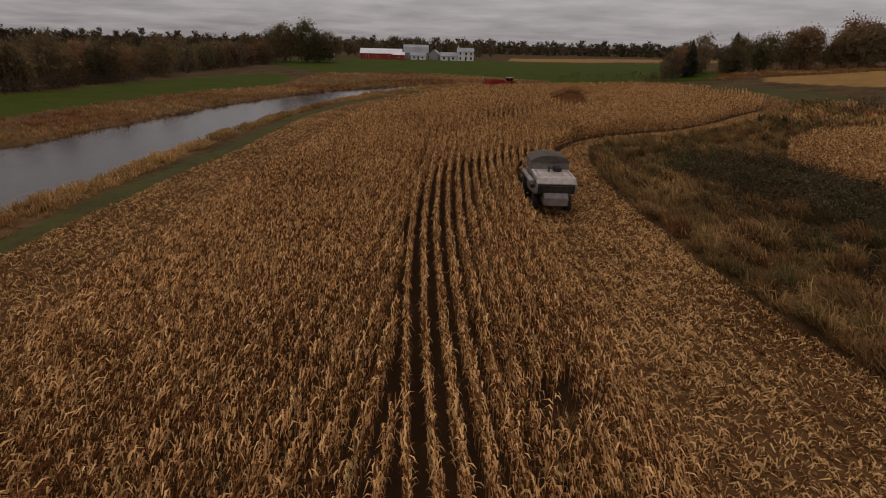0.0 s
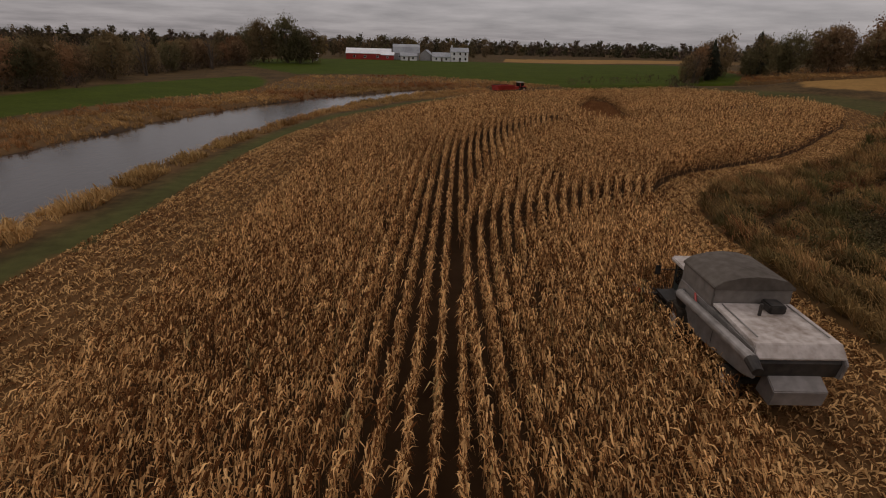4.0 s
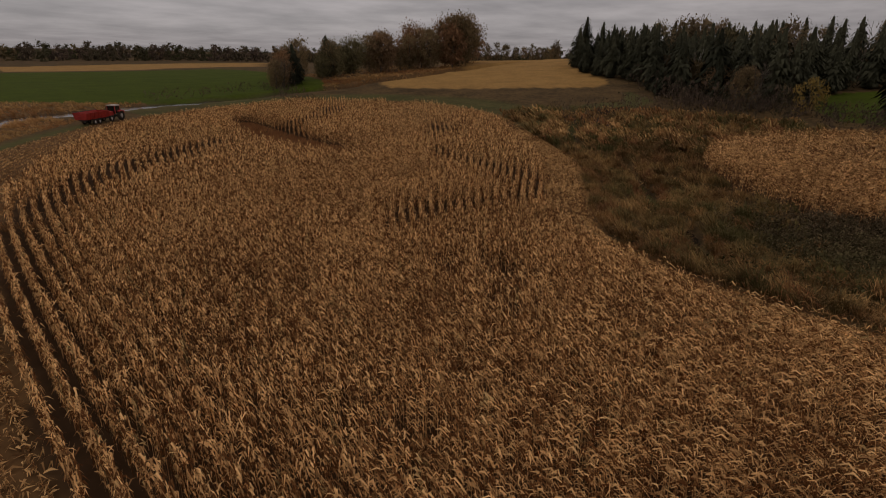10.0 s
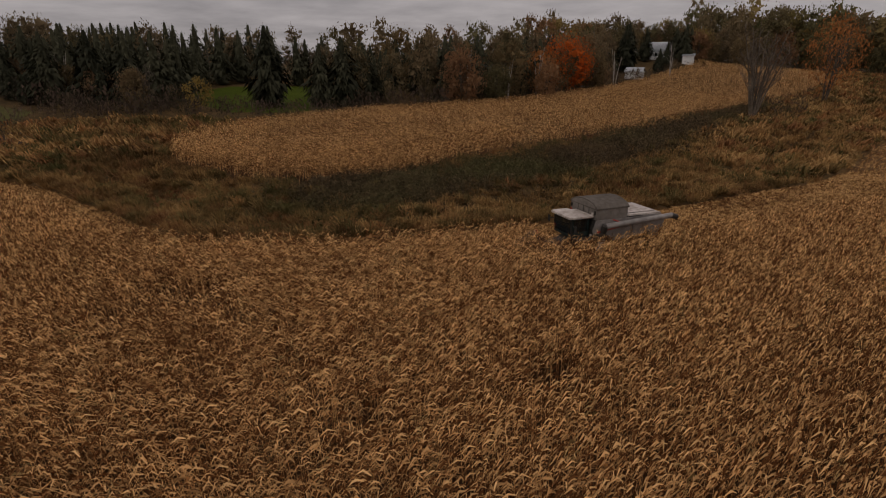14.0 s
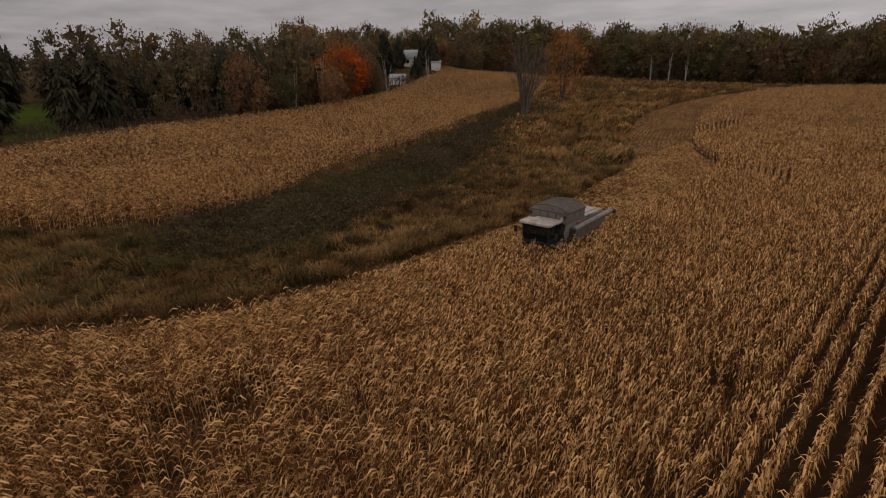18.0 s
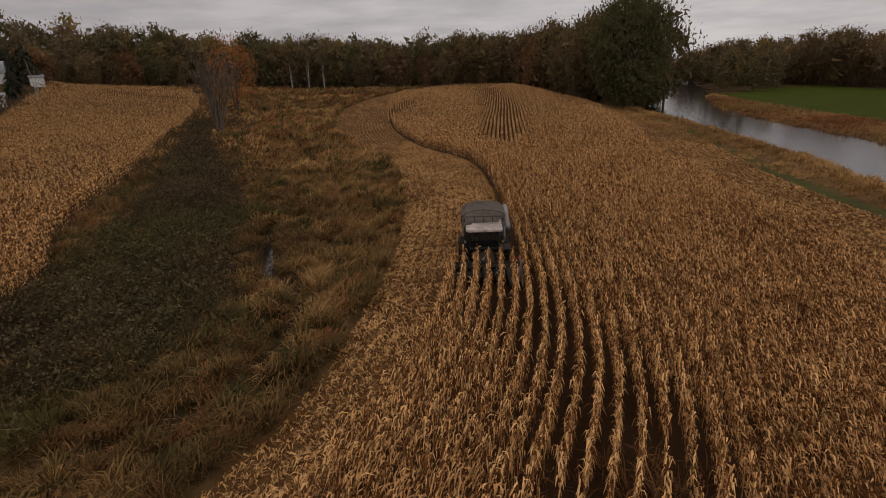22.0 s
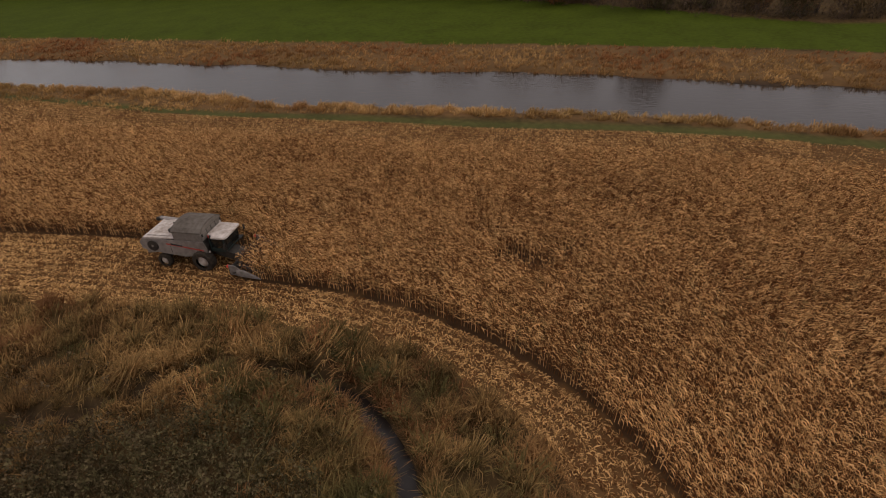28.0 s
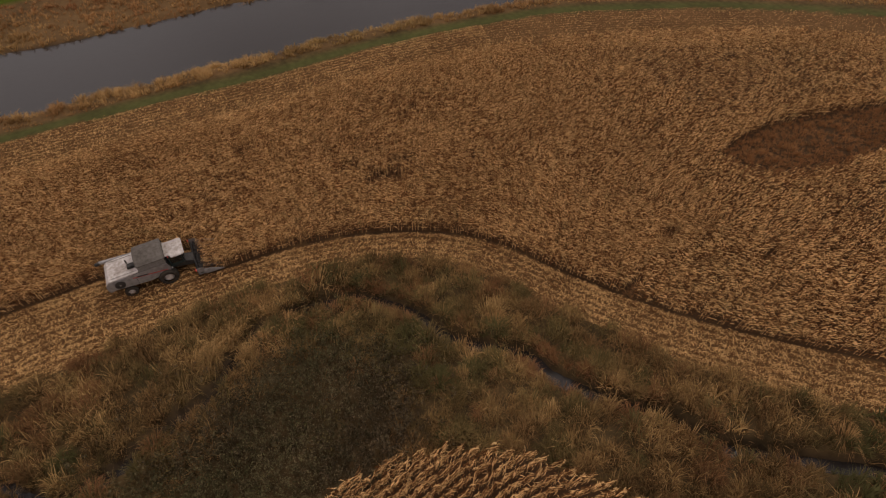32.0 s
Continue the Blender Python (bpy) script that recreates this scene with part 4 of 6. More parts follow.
def bare_meshes(rng, tall, wide, stems=1, trunk=0.2, limbs=9, twigs=7):
    wood, fine = [], []
    for s in range(stems):
        a0 = rng.uniform(0, 6.3)
        lean = wide * 0.28 * (stems > 1) * rng.uniform(0.4, 1.2)
        top = np.array((math.cos(a0) * lean, math.sin(a0) * lean, tall * rng.uniform(0.75, 1.0)))
        mid = top * (0.45, 0.45, 0.5)
        wood.append(tube([(math.cos(a0) * 0.2 * (stems > 1), math.sin(a0) * 0.2 * (stems > 1), -0.2), mid, top], [trunk, trunk * 0.6, 0.03], 5))
        for i in range(limbs):
            k = rng.uniform(0.25, 0.9)
            root = mid * (k / 0.5) if k < 0.5 else mid + (top - mid) * (k - 0.5) / 0.5
            a, ln = rng.uniform(0, 6.3), wide * 0.42 * rng.uniform(0.5, 1.0) * (1.15 - k)
            end = root + (math.cos(a) * ln, math.sin(a) * ln, ln * rng.uniform(0.6, 1.4))
            wood.append(tube([root, (root + end) / 2 + (0, 0, -0.1 * ln), end], [trunk * 0.35, trunk * 0.22, 0.02], 3))
            for j in range(twigs):
                u = rng.uniform(0.3, 1.0)
                p = root + (end - root) * u
                b, tl = rng.uniform(0, 6.3), ln * rng.uniform(0.25, 0.6)
                e = p + (math.cos(b) * tl * 0.6, math.sin(b) * tl * 0.6, tl * rng.uniform(0.4, 1.0))
                fine.append(blade([p, (p + e) / 2, e], [0.05, 0.035], (-math.sin(b), math.cos(b), 0)))
    return joined(wood), joined(fine)


def spruce_meshes(rng, tall, wide, sprays=1900, sides=7):
    """A pointed spruce: a dense heart and drooping sprays in tiers."""
    wood = tube([(0, 0, -0.3), (0, 0, tall * 0.5), (0, 0, tall)], [tall * 0.014, tall * 0.009, 0.03], 5)
    k = np.linspace(0.03, 0.96, 9)
    heart = tube([(rng.normal(0, 0.12), rng.normal(0, 0.12), tall * h) for h in k], [wide / 2 * 0.45 * (1 - h) ** 0.65 * rng.uniform(0.85, 1.1) + 0.05 for h in k], sides)
    u = 1 - np.sqrt(rng.uniform(0.0004, 1, sprays))
    tier = (u * tall / 1.25) % 1.0
    h = tall * (0.03 + 0.96 * u)
    r = (wide / 2 * (1 - u) ** 0.62 * (0.55 + 0.45 * np.clip(u * 6, 0, 1)) + 0.2) * (1.12 - 0.32 * tier) * rng.uniform(0.6, 1.22, sprays)
    a = rng.uniform(0, 6.283, sprays)
    turn = rng.uniform(0, 6.3, 3)
    r *= 0.92 + 0.2 * np.sin(3 * a + 7 * u + turn[0]) + 0.14 * np.sin(5 * a - 13 * u + turn[1]) + 0.08 * np.sin(40 * u + turn[2])
    out = np.c_[np.cos(a), np.sin(a), np.zeros(sprays)]
    side = np.c_[-np.sin(a), np.cos(a), rng.normal(0, 0.35, sprays)]
    w = (0.10 + 0.075 * r)[:, None]
    root = out * (r * rng.uniform(0.5, 0.84, sprays))[:, None] + np.c_[0 * h, 0 * h, h + 0.16 * r]
    tip = out * r[:, None] + np.c_[0 * h, 0 * h, h - 0.14 * r]
    v = np.stack([root - side * w, root + side * w, tip], 1).reshape(-1, 3)
    return wood, joined([heart, (v, np.arange(3 * sprays).reshape(-1, 3))])


def as_thing(name, pieces, label, category, group=""):
    """An Empty at the base with its parts."""
    top = new(name)
    for part_name, (v, t), mat, attrs in pieces:
        ob = solid(part_name, v, t, mat, {k: np.full(len(v), a) for k, a in attrs.items()}, top)
        if part_name == "twig_crown":
            tagged(ob, kind="stuff")
    return tagged(top, label, category, group)


def put_tree(made, x, y, size=1.0, turn=0.0, sink=0.0):
    made.matrix_basis = pose(x, y, float(height([x], [y])[0]) - sink, 0, 0, turn) @ Matrix.Scale(size, 4)
    return made


def again(made, x, y, size, turn):
    made.scale = (size, size, size)
    return copy_thing(made, pose(x, y, float(height([x], [y])[0]) - 0.1, 0, 0, turn))


def along(line, gap, rng, jitter=1.5):
    p = np.array(line, float)
    s = np.r_[0, np.cumsum(np.hypot(*np.diff(p, axis=0).T))]
    t = np.arange(gap / 2, s[-1], gap)
    t = t + rng.uniform(-0.35, 0.35, len(t)) * gap
    q = np.c_[np.interp(t, s, p[:, 0]), np.interp(t, s, p[:, 1])]
    return q + rng.normal(0, jitter, q.shape)


EAST_WOOD = [(208, 170), (150, 120), (116, 88), (119, 76), (107, 36), (107, 16), (112, -6), (120, -34), (136, -66), (156, -98), (186, -134), (168, -178), (132, -216), (82, -234), (30, -226), (0, -214), (-22, -200)]
SW_WOOD = [(-22, -200), (-36, -160), (-43, -125), (-44, -102)]
WEST_WOOD = [(-130, -300), (-150, -200), (-152, -110), (-153, -20), (-134, 40), (-108, 94), (-95, 118), (-92, 150), (-100, 190), (-92, 240), (-84, 268)]
HEDGE = [(87, 223), (108, 237), (133, 242), (157, 237), (184, 228)]


def build_trees():
    rng = np.random.default_rng(11)
    leaf, bark = M["leaf"], M["bark"]
    # the great tree by the river
    w, c = tree_meshes(rng, 33, 25, 1.0, 60, 330, 0.48, 1.2, 0.55, 0.08)
    big = as_thing("broadleaf_tree", [("trunk", w, bark, {}), ("crown", c, leaf, {"green": 0.8})], "tall grey-green broadleaf tree on the river bank", "tree")
    put_tree(big, -38.5, -88)
    # the red maple and its ochre neighbour
    w, c = tree_meshes(rng, 15, 15, 1.5, 26, 190, 0.30, 0.3)
    put_tree(as_thing("maple_tree", [("trunk", w, bark, {}), ("crown", c, leaf, {"red": 1.0})], "round maple tree in bright red-orange autumn leaf", "tree"), 119, -27)
    w, c = tree_meshes(rng, 12, 12, 1.0, 20, 150, 0.28, 0.25)
    put_tree(as_thing("maple_tree", [("trunk", w, bark, {}), ("crown", c, leaf, {"red": 0.55, "gold": 0.25})], "rusty ochre maple tree beside the red one", "tree"), 117, -17)
    w, c = tree_meshes(rng, 7, 6, 0.3, 10, 60, 0.3, 0.1, 0.5)
    put_tree(as_thing("yellow_shrub", [("trunk", w, bark, {}), ("crown", c, leaf, {"gold": 0.7, "green": 0.4})], "tall yellow-green shrub beside the mown lawn", "shrub"), 109, 72)
    # the orange tree of many stems and the bare bush beside it
    w, tw = bare_meshes(rng, 20, 14, 8, 0.24, 7, 6)
    c = crown_mesh(rng, 15, 22, 4, 22, 110, 0.36, 0, 0.3)[0]
    put_tree(as_thing("orange_tree", [("trunk", w, bark, {}), ("twig_crown", tw, M["twig"], {}), ("crown", c, leaf, {"red": 0.5, "gold": 0.2})], "thin orange-leaved tree with many stems in the marsh", "tree"), 77, -78)
    w, tw = bare_meshes(rng, 20, 20, 13, 0.24, 9, 9)
    put_tree(as_thing("bare_tree", [("trunk", w, M["twig"], {}), ("twig_crown", tw, M["twig"], {})], "bare grey many-stemmed tree at the corn edge", "tree"), 64.5, -38)
    # hedge trees beyond the field
    kinds = []
    for tall, wide, attrs, word in ((14, 12, {"red": 0.06}, "russet"), (16, 13, {"red": 0.14}, "rust-brown"), (13, 11, {"green": 0.55}, "olive"), (18, 15, {"green": 0.4, "red": 0.05}, "bronze-green"), (15, 10, {"gold": 0.1}, "brown")):
        w, c = tree_meshes(rng, tall, wide, 0.2, 26, 130, 0.36, 0.26, 0.6, 0.16)
        kinds.append(as_thing("broadleaf_tree", [("trunk", w, bark, {}), ("crown", c, leaf, attrs)], word + " autumn broadleaf tree at the wood's edge", "tree", "trees at the wood's edge"))
    spots = along(HEDGE, 5.6, rng, 1.8)
    used = set()

    def plant(i, x, y, size, turn):
        if i in used:
            again(kinds[i], x, y, size, turn)
        else:
            used.add(i)
            put_tree(kinds[i], x, y, size, turn)

    for k, (x, y) in enumerate(spots):
        plant(int(rng.integers(0, 5)), x, y, float(np.interp(x, [87, 120, 184], [0.84, 1.04, 1.2])) * rng.uniform(0.85, 1.12), rng.uniform(0, 360))
    plant(3, 187, 226, 1.22, 40)
    plant(1, 179, 223, 1.12, 120)
    plant(3, 198, 233, 1.36, 200)
    plant(1, 208, 238, 1.34, 10)
    plant(4, 169, 228, 1.16, 10)
    w, tw = bare_meshes(rng, 14, 10, 3, 0.25, 11, 9)
    bare = as_thing("bare_tree", [("trunk", w, bark, {}), ("twig_crown", tw, M["twig"], {})], "leafless tree with a fine spreading top", "tree", "bare trees")
    put_tree(bare, 88, 219, 1.15)
    for x, y, s in ((-96, 126, 0.9), (-104, 150, 0.95), (-90, 196, 1.0), (-84, 232, 1.0), (128, 8, 1.0), (122, -8, 0.9), (40, -236, 1.2), (70, -240, 1.2), (104, -226, 1.1), (132, 103, 0.9), (113, 82, 0.8)):
        again(bare, x, y, s, rng.uniform(0, 360))
    # orange trees at the edge of the green field across the river
    w, c = tree_meshes(rng, 16, 12, 0.5, 24, 130, 0.36, 0.26, 0.6, 0.16)
    orange = as_thing("broadleaf_tree", [("trunk", w, bark, {}), ("crown", c, leaf, {"red": 0.45, "gold": 0.2})], "orange autumn tree at the green field's edge", "tree", "orange trees")
    put_tree(orange, -136, -58)
    for x, y, s in ((-138, -40, 0.9), (-140, -84, 1.05), (-138, -20, 1.0), (-128, 10, 0.8), (-112, 70, 0.7)):
        again(orange, x, y, s, rng.uniform(0, 360))
    # the dark oaks beside the farm
    for x, y, i, s in ((-80, 282, 3, 1.05), (-70, 286, 2, 1.5), (-88, 290, 2, 1.15), (-60, 292, 3, 0.85), (-64, 284, 2, 1.1)):
        plant(i, x, y, s, rng.uniform(0, 360))
    for x, y in along([(150, 116), (122, 94), (113, 84), (114, 76)], 8, rng, 2):
        plant(int(rng.choice([0, 4])), x, y, rng.uniform(0.45, 0.65), rng.uniform(0, 360))
    # wood edges, tree by tree
    for line, gap, grow in ((EAST_WOOD[5:10], 9, 0.8), (EAST_WOOD[10:], 11, 1.45), (SW_WOOD, 8, 1.7), (WEST_WOOD[:6], 12, 1.2), (WEST_WOOD[5:], 5.5, 0.66)):
        for x, y in along(line, gap, rng, 2.2):
            if gap_to(np.array([(x, y)]), np.array([(126.0, -60), (180, -122)]))[0][0] < 15:
                continue
            plant(int(rng.integers(0, 5)), x, y, rng.uniform(0.8, 1.15) * grow * (0.66 if x > 130 else 1.0), rng.uniform(0, 360))
    # spruces
    firs = []
    for tall, wide in ((20, 11), (17, 9), (21, 10.5)):
        w, c = spruce_meshes(rng, tall, wide)
        firs.append(as_thing("spruce_tree", [("trunk", w, bark, {}), ("crown", c, M["needle"], {})], "dark green spruce with drooping boughs", "tree", "spruces"))
    spots = [(112, 57, 0, 0.9), (108, 46, 1, 1.0), (107, 41, 0, 0.8)]
    spots += [(x, y, int(rng.integers(0, 3)), rng.uniform(0.36, 0.84)) for x, y in along([(208, 168), (152, 124), (120, 94), (122, 80)], 3.0, rng, 4.2)]
    spots += [(x, y, int(rng.integers(0, 3)), rng.uniform(0.6, 0.95)) for x, y in along([(118, 14), (124, -12), (132, -36)], 7, rng, 3)]
    spots += [(176, -126, 0, 0.8), (169, -110, 1, 0.62), (160, -98, 0, 0.5), (178, -106, 2, 0.7), (190, -134, 1, 0.9), (170, -90, 0, 0.9), (164, -84, 2, 0.9), (120, 238, 1, 0.95), (98, 228, 1, 0.85)]
    done = set()
    for x, y, i, s in spots:
        if i in done:
            again(firs[i], x, y, s, rng.uniform(0, 360))
        else:
            done.add(i)
            put_tree(firs[i], x, y, s, rng.uniform(0, 360))
    # pale birch stems
    w, tw = bare_meshes(rng, 14, 6, 3, 0.16, 6, 5)
    birch = as_thing("birch_tree", [("trunk", w, M["birch"], {}), ("twig_crown", tw, M["twig"], {})], "leafless birch with pale leaning stems", "tree", "birches")
    put_tree(birch, 128, 100)
    for x, y, s in ((110, 8, 1.0), (113, -14, 1.0), (126, -50, 0.9), (147, -92, 1.0), (96, -222, 1.2), (88, -224, 1.1), (104, -218, 1.1), (108, -2, 0.8)):
        again(birch, x, y, s, rng.uniform(0, 360))


build_trees()


def build_woods():
    """The woods behind the edge trees, and the far forests to the skyline."""
    rng = np.random.default_rng(13)
    round_trees, rough_trees, low_trees = [], [], []
    for _ in range(8):
        round_trees.append(joined([crown_mesh(rng, rng.uniform(8, 11), rng.uniform(14, 17), 0.0, 16, 66, 0.40, 0.7, 0.18)[0], tube([(0, 0, -0.3), (0, 0, 10)], [0.2, 0.1], 4)]))
        rough_trees.append(crown_mesh(rng, rng.uniform(8, 11), rng.uniform(13, 17), 0.0, 12, 40, 0.52, 0.75, 0.18)[0])
        low_trees.append(crown_mesh(rng, 14, rng.uniform(10, 14), -3.0, 6, 22, 0.75, 1.0, 0.12)[0])
    grey_trees = [joined(bare_meshes(rng, 15, 8, 1, 0.14, 9, 7)) for _ in range(5)]
    firs = [joined(spruce_meshes(rng, 17, 9.0, 700, 5)) for _ in range(4)]

    def shifted(line, d):
        p = np.array(line, float)
        t = np.gradient(p, axis=0)
        t /= np.linalg.norm(t, axis=1)[:, None]
        return p + np.c_[t[:, 1], -t[:, 0]] * d

    def wood(name, spots, tmpl, mat, size, label, green=0.25, red=0.25):
        spots = np.array(spots)
        n = len(spots)
        g = np.clip(rng.normal(green, 0.25, n), 0, 0.9)
        r = np.where(rng.random(n) < red, rng.uniform(0.02, 0.16, n), 0.0)
        z = height(spots[:, 0], spots[:, 1])
        v, t, a = strewn(tmpl, spots[:, 0], spots[:, 1], z, rng.uniform(0, 6.3, n), rng.uniform(0.75, 1.15, n) * size, rng, {"green": g, "red": r, "gold": np.where(rng.random(n) < 0.12, rng.uniform(0.1, 0.5, n), 0.0)})
        tagged(solid(name, v, t, mat, a), label, "wood", kind="stuff")
        print(name, len(t))

    def rows_behind(line, pairs):
        found = [along(shifted(line, -d), g, rng, 2.0) for d, g in pairs]
        return np.vstack(found), np.concatenate([np.full(len(f), k) for k, f in enumerate(found)])

    east, rank = rows_behind(EAST_WOOD, ((5, 5), (11, 5), (18, 6), (27, 6), (37, 7), (50, 8), (66, 9)))
    open_view = (~inside(east, LAWN_RINGS[2])) & (gap_to(east, np.array([(126.0, -60), (180, -122)]))[0] > 14)
    open_view &= (np.hypot(east[:, 0] - 178, east[:, 1] + 116) > 15) & (np.hypot(east[:, 0] - 130, east[:, 1] + 10) > 9)
    east, rank = east[open_view], rank[open_view]
    fir = rng.random(len(east)) < np.where(east[:, 1] > 70, 0.9, np.where(east[:, 1] > -20, 0.55, np.where(east[:, 1] > -120, 0.3, 0.04)))
    bare = ~fir & (rng.random(len(east)) < 0.2)
    leafy = ~fir & ~bare
    south = east[:, 1] < -165
    for w, tmpl, size, name, label, g, r in ((leafy & ~south & (rank < 3), round_trees, 1.0, "east_wood", "autumn mixed wood on the rise behind the fields", 0.1, 0.12), (leafy & ~south & (rank >= 3), rough_trees, 1.15, "east_wood", "autumn treetops deeper in the wood", 0.12, 0.15),
                                             (leafy & south & (rank < 2), round_trees, 1.65, "south_wood", "tall brown and olive wood closing the valley", 0.4, 0.05), (leafy & south & (rank >= 2), rough_trees, 1.8, "south_wood", "treetops behind the valley wood", 0.45, 0.06)):
        wood(name, east[w], tmpl, M["leaf"], size, label, g, r)
    wood("bare_wood", east[bare], grey_trees, M["twig"], 1.2, "leafless grey trees standing in the wood")
    wood("spruce_wood", east[fir], firs, M["needle"], 0.86, "dark spruces crowded in the wood behind the marsh")
    sw = np.vstack([along(shifted(SW_WOOD, d), 5, rng, 1.5) for d in (-5, -10)])
    wood("river_wood", sw, round_trees, M["leaf"], 1.85, "tall olive trees crowded on the river bank", 0.5, 0.05)
    west = np.vstack([along(shifted(WEST_WOOD, d), 7, rng, 2.5) for d in (-8, -17, -28)])
    near_farm = west[:, 1] > 75
    wood("west_wood", west[~near_farm], round_trees, M["leaf"], 1.32, "brown autumn wood beyond the green field across the river", 0.15, 0.25)
    wood("west_wood", west[near_farm], rough_trees + grey_trees[:3], M["leaf"], 0.66, "low brown wood on the far bank", 0.1, 0.2)
    down = np.vstack([along([(-100, -160), (-130, -230), (-180, -330), (-300, -520)], 8, rng, 4), along([(-110, -150), (-150, -240), (-210, -330), (-320, -500)], 9, rng, 4), along([(-60, -180), (-86, -290), (-150, -420), (-240, -640)], 7, rng, 4), along([(-48, -190), (-70, -290), (-130, -430)], 7, rng, 4)])
    r, half = gap_to(down, RIVER_LINE, RIVER_LINE[:, 2])
    wood("river_wood", down[r > half + 5], rough_trees, M["leaf"], 1.35, "autumn trees lining the river downstream", 0.3, 0.2)
    north = np.vstack([along(line, 9, rng, 4) for line in ([(-110, 300), (-100, 380), (-20, 398), (28, 394)], [(-120, 330), (-90, 400), (0, 412), (34, 420)], [(200, 300), (260, 330), (420, 420), (560, 400)], [(210, 240), (330, 260), (420, 320)])])
    wood("north_wood", north, rough_trees, M["leaf"], np.where(north[:, 0] > 55, 0.72, 0.95), "autumn wood behind the farm buildings", 0.2, 0.1)
    ring = []
    for radius, gap in ((550, 6.0), (610, 7.0), (690, 9.0)):
        a = np.arange(0, 2 * math.pi, gap / radius)
        a = a + rng.normal(0, 0.3 * gap / radius, len(a))
        rr = radius + 25 * np.sin(5 * a) + rng.normal(0, 12, len(a))
        ring.append(np.c_[30 + rr * np.sin(a), 40 + rr * np.cos(a)])
    wood("skyline_wood", np.vstack(ring), low_trees, M["brush"], 1.0, "far dark forest along the skyline", 0.4, 0.05)
    # brush at the wood's feet, on the far bank and in the marsh corner
    bush = []
    for _ in range(8):
        w, t = bare_meshes(rng, 2.6, 2.6, 3, 0.04, 3, 3)
        bush.append(joined([t, crown_mesh(rng, 2.6, 2.3, 0.0, 5, 10, 0.22, 0, 0.25)[0]]))
    foot = [(150, 114), (124, 96), (112, 85), (111, 74), (102, 58), (101, 40), (102, 20)]
    spots = np.vstack([along(shifted(EAST_WOOD, d), 3.4, rng, 1.3) for d in (4, 0)] + [along(shifted(WEST_WOOD, d), 3.5, rng, 1.5) for d in (3, -3)] + [along(shifted(WEST_WOOD[3:], d), 2.2, rng, 1.5) for d in (-2, 3, 6)] + [along(shifted(foot, d), 1.5, rng, 1.5) for d in (1, 4, 7)] + [
        along([(70, 102), (88, 106), (104, 100), (110, 92)], 1.6, rng, 4), along([(60, -40), (76, -66), (84, -84)], 1.8, rng, 2.5),
        along([(40, 216), (90, 222), (70, 186), (66, 178)], 2.2, rng, 2), along([(84, 114), (96, 108), (106, 100), (108, 84)], 1.4, rng, 3)])
    spots = spots[~inside(spots, FAR_CORN_RING)]
    tall = np.vstack([along(shifted(foot[:4], d), 2.6, rng, 1.6) for d in (-3, 2, 7)] + [along([(105, 38), (104, 28), (105, 12)], 2.0, rng, 2.2)] + [along([(112, 6), (116, -12), (128, -46), (140, -74)], 2.6, rng, 2.0)])
    wood("tall_brush", tall, bush, M["brush"], 2.1, "tall brown brush before the spruces", 0.05, 0.04)
    # dark olive bushes scattered over the marsh
    mounds = [crown_mesh(rng, 1.9, 1.1, -0.2, 5, 24, 0.15, 0, 0.25)[0] for _ in range(8)]
    q = scatter(MARSH_RING, 0.075, rng)
    b1, b2 = gap_to(q, BROOK)[0], gap_to(q, BROOK_B)[0]
    q = q[(b1 > 1.2) & (b2 > 1.2) & (gap_to(q, EAST_CUT)[0] > 1.6) & ~inside(q, FAR_CORN_RING) & (rng.random(len(q)) < 0.6 + 0.8 * wander(q[:, 0], q[:, 1], 6.0, 3))]
    n = len(q)
    v, t, a = strewn(mounds, q[:, 0], q[:, 1], height(q[:, 0], q[:, 1]), rng.uniform(0, 6.3, n), rng.uniform(0.6, 1.35, n), rng, {"green": rng.uniform(0.6, 1.0, n), "red": 0.2 * (rng.random(n) < 0.3)})
    tagged(solid("marsh_brush", v, t, M["grass"], a), "low dark olive bushes dotted over the marsh", "bush", kind="stuff")
    wood("brush", spots, bush, M["brush"], 1.2, "low brown leafless brush at the wood's feet", 0.02, 0.0)


build_woods()

# ------------------------------------------------------------------ machines and buildings


def part(name, bm, mat, parent, label=""):
    me = bpy.data.meshes.new(name)
    bmesh.ops.recalc_face_normals(bm, faces=bm.faces)
    bm.to_mesh(me)
    bm.free()
    me.materials.append(mat)
    ob = new(name, me)
    ob.parent = parent
    if label:
        ob["label"] = label
    return ob


def box(x0, x1, y0, y1, z0, z1, bevel=0.0, bm=None):
    bm = bm or bmesh.new()
    made = bmesh.ops.create_cube(bm, size=1)["verts"]
    bmesh.ops.scale(bm, vec=(x1 - x0, y1 - y0, z1 - z0), verts=made)
    bmesh.ops.translate(bm, vec=((x0 + x1) / 2, (y0 + y1) / 2, (z0 + z1) / 2), verts=made)
    if bevel:
        bmesh.ops.bevel(bm, geom=[e for e in bm.edges if set(e.verts) <= set(made)], offset=bevel, segments=2, affect="EDGES")
    return bm


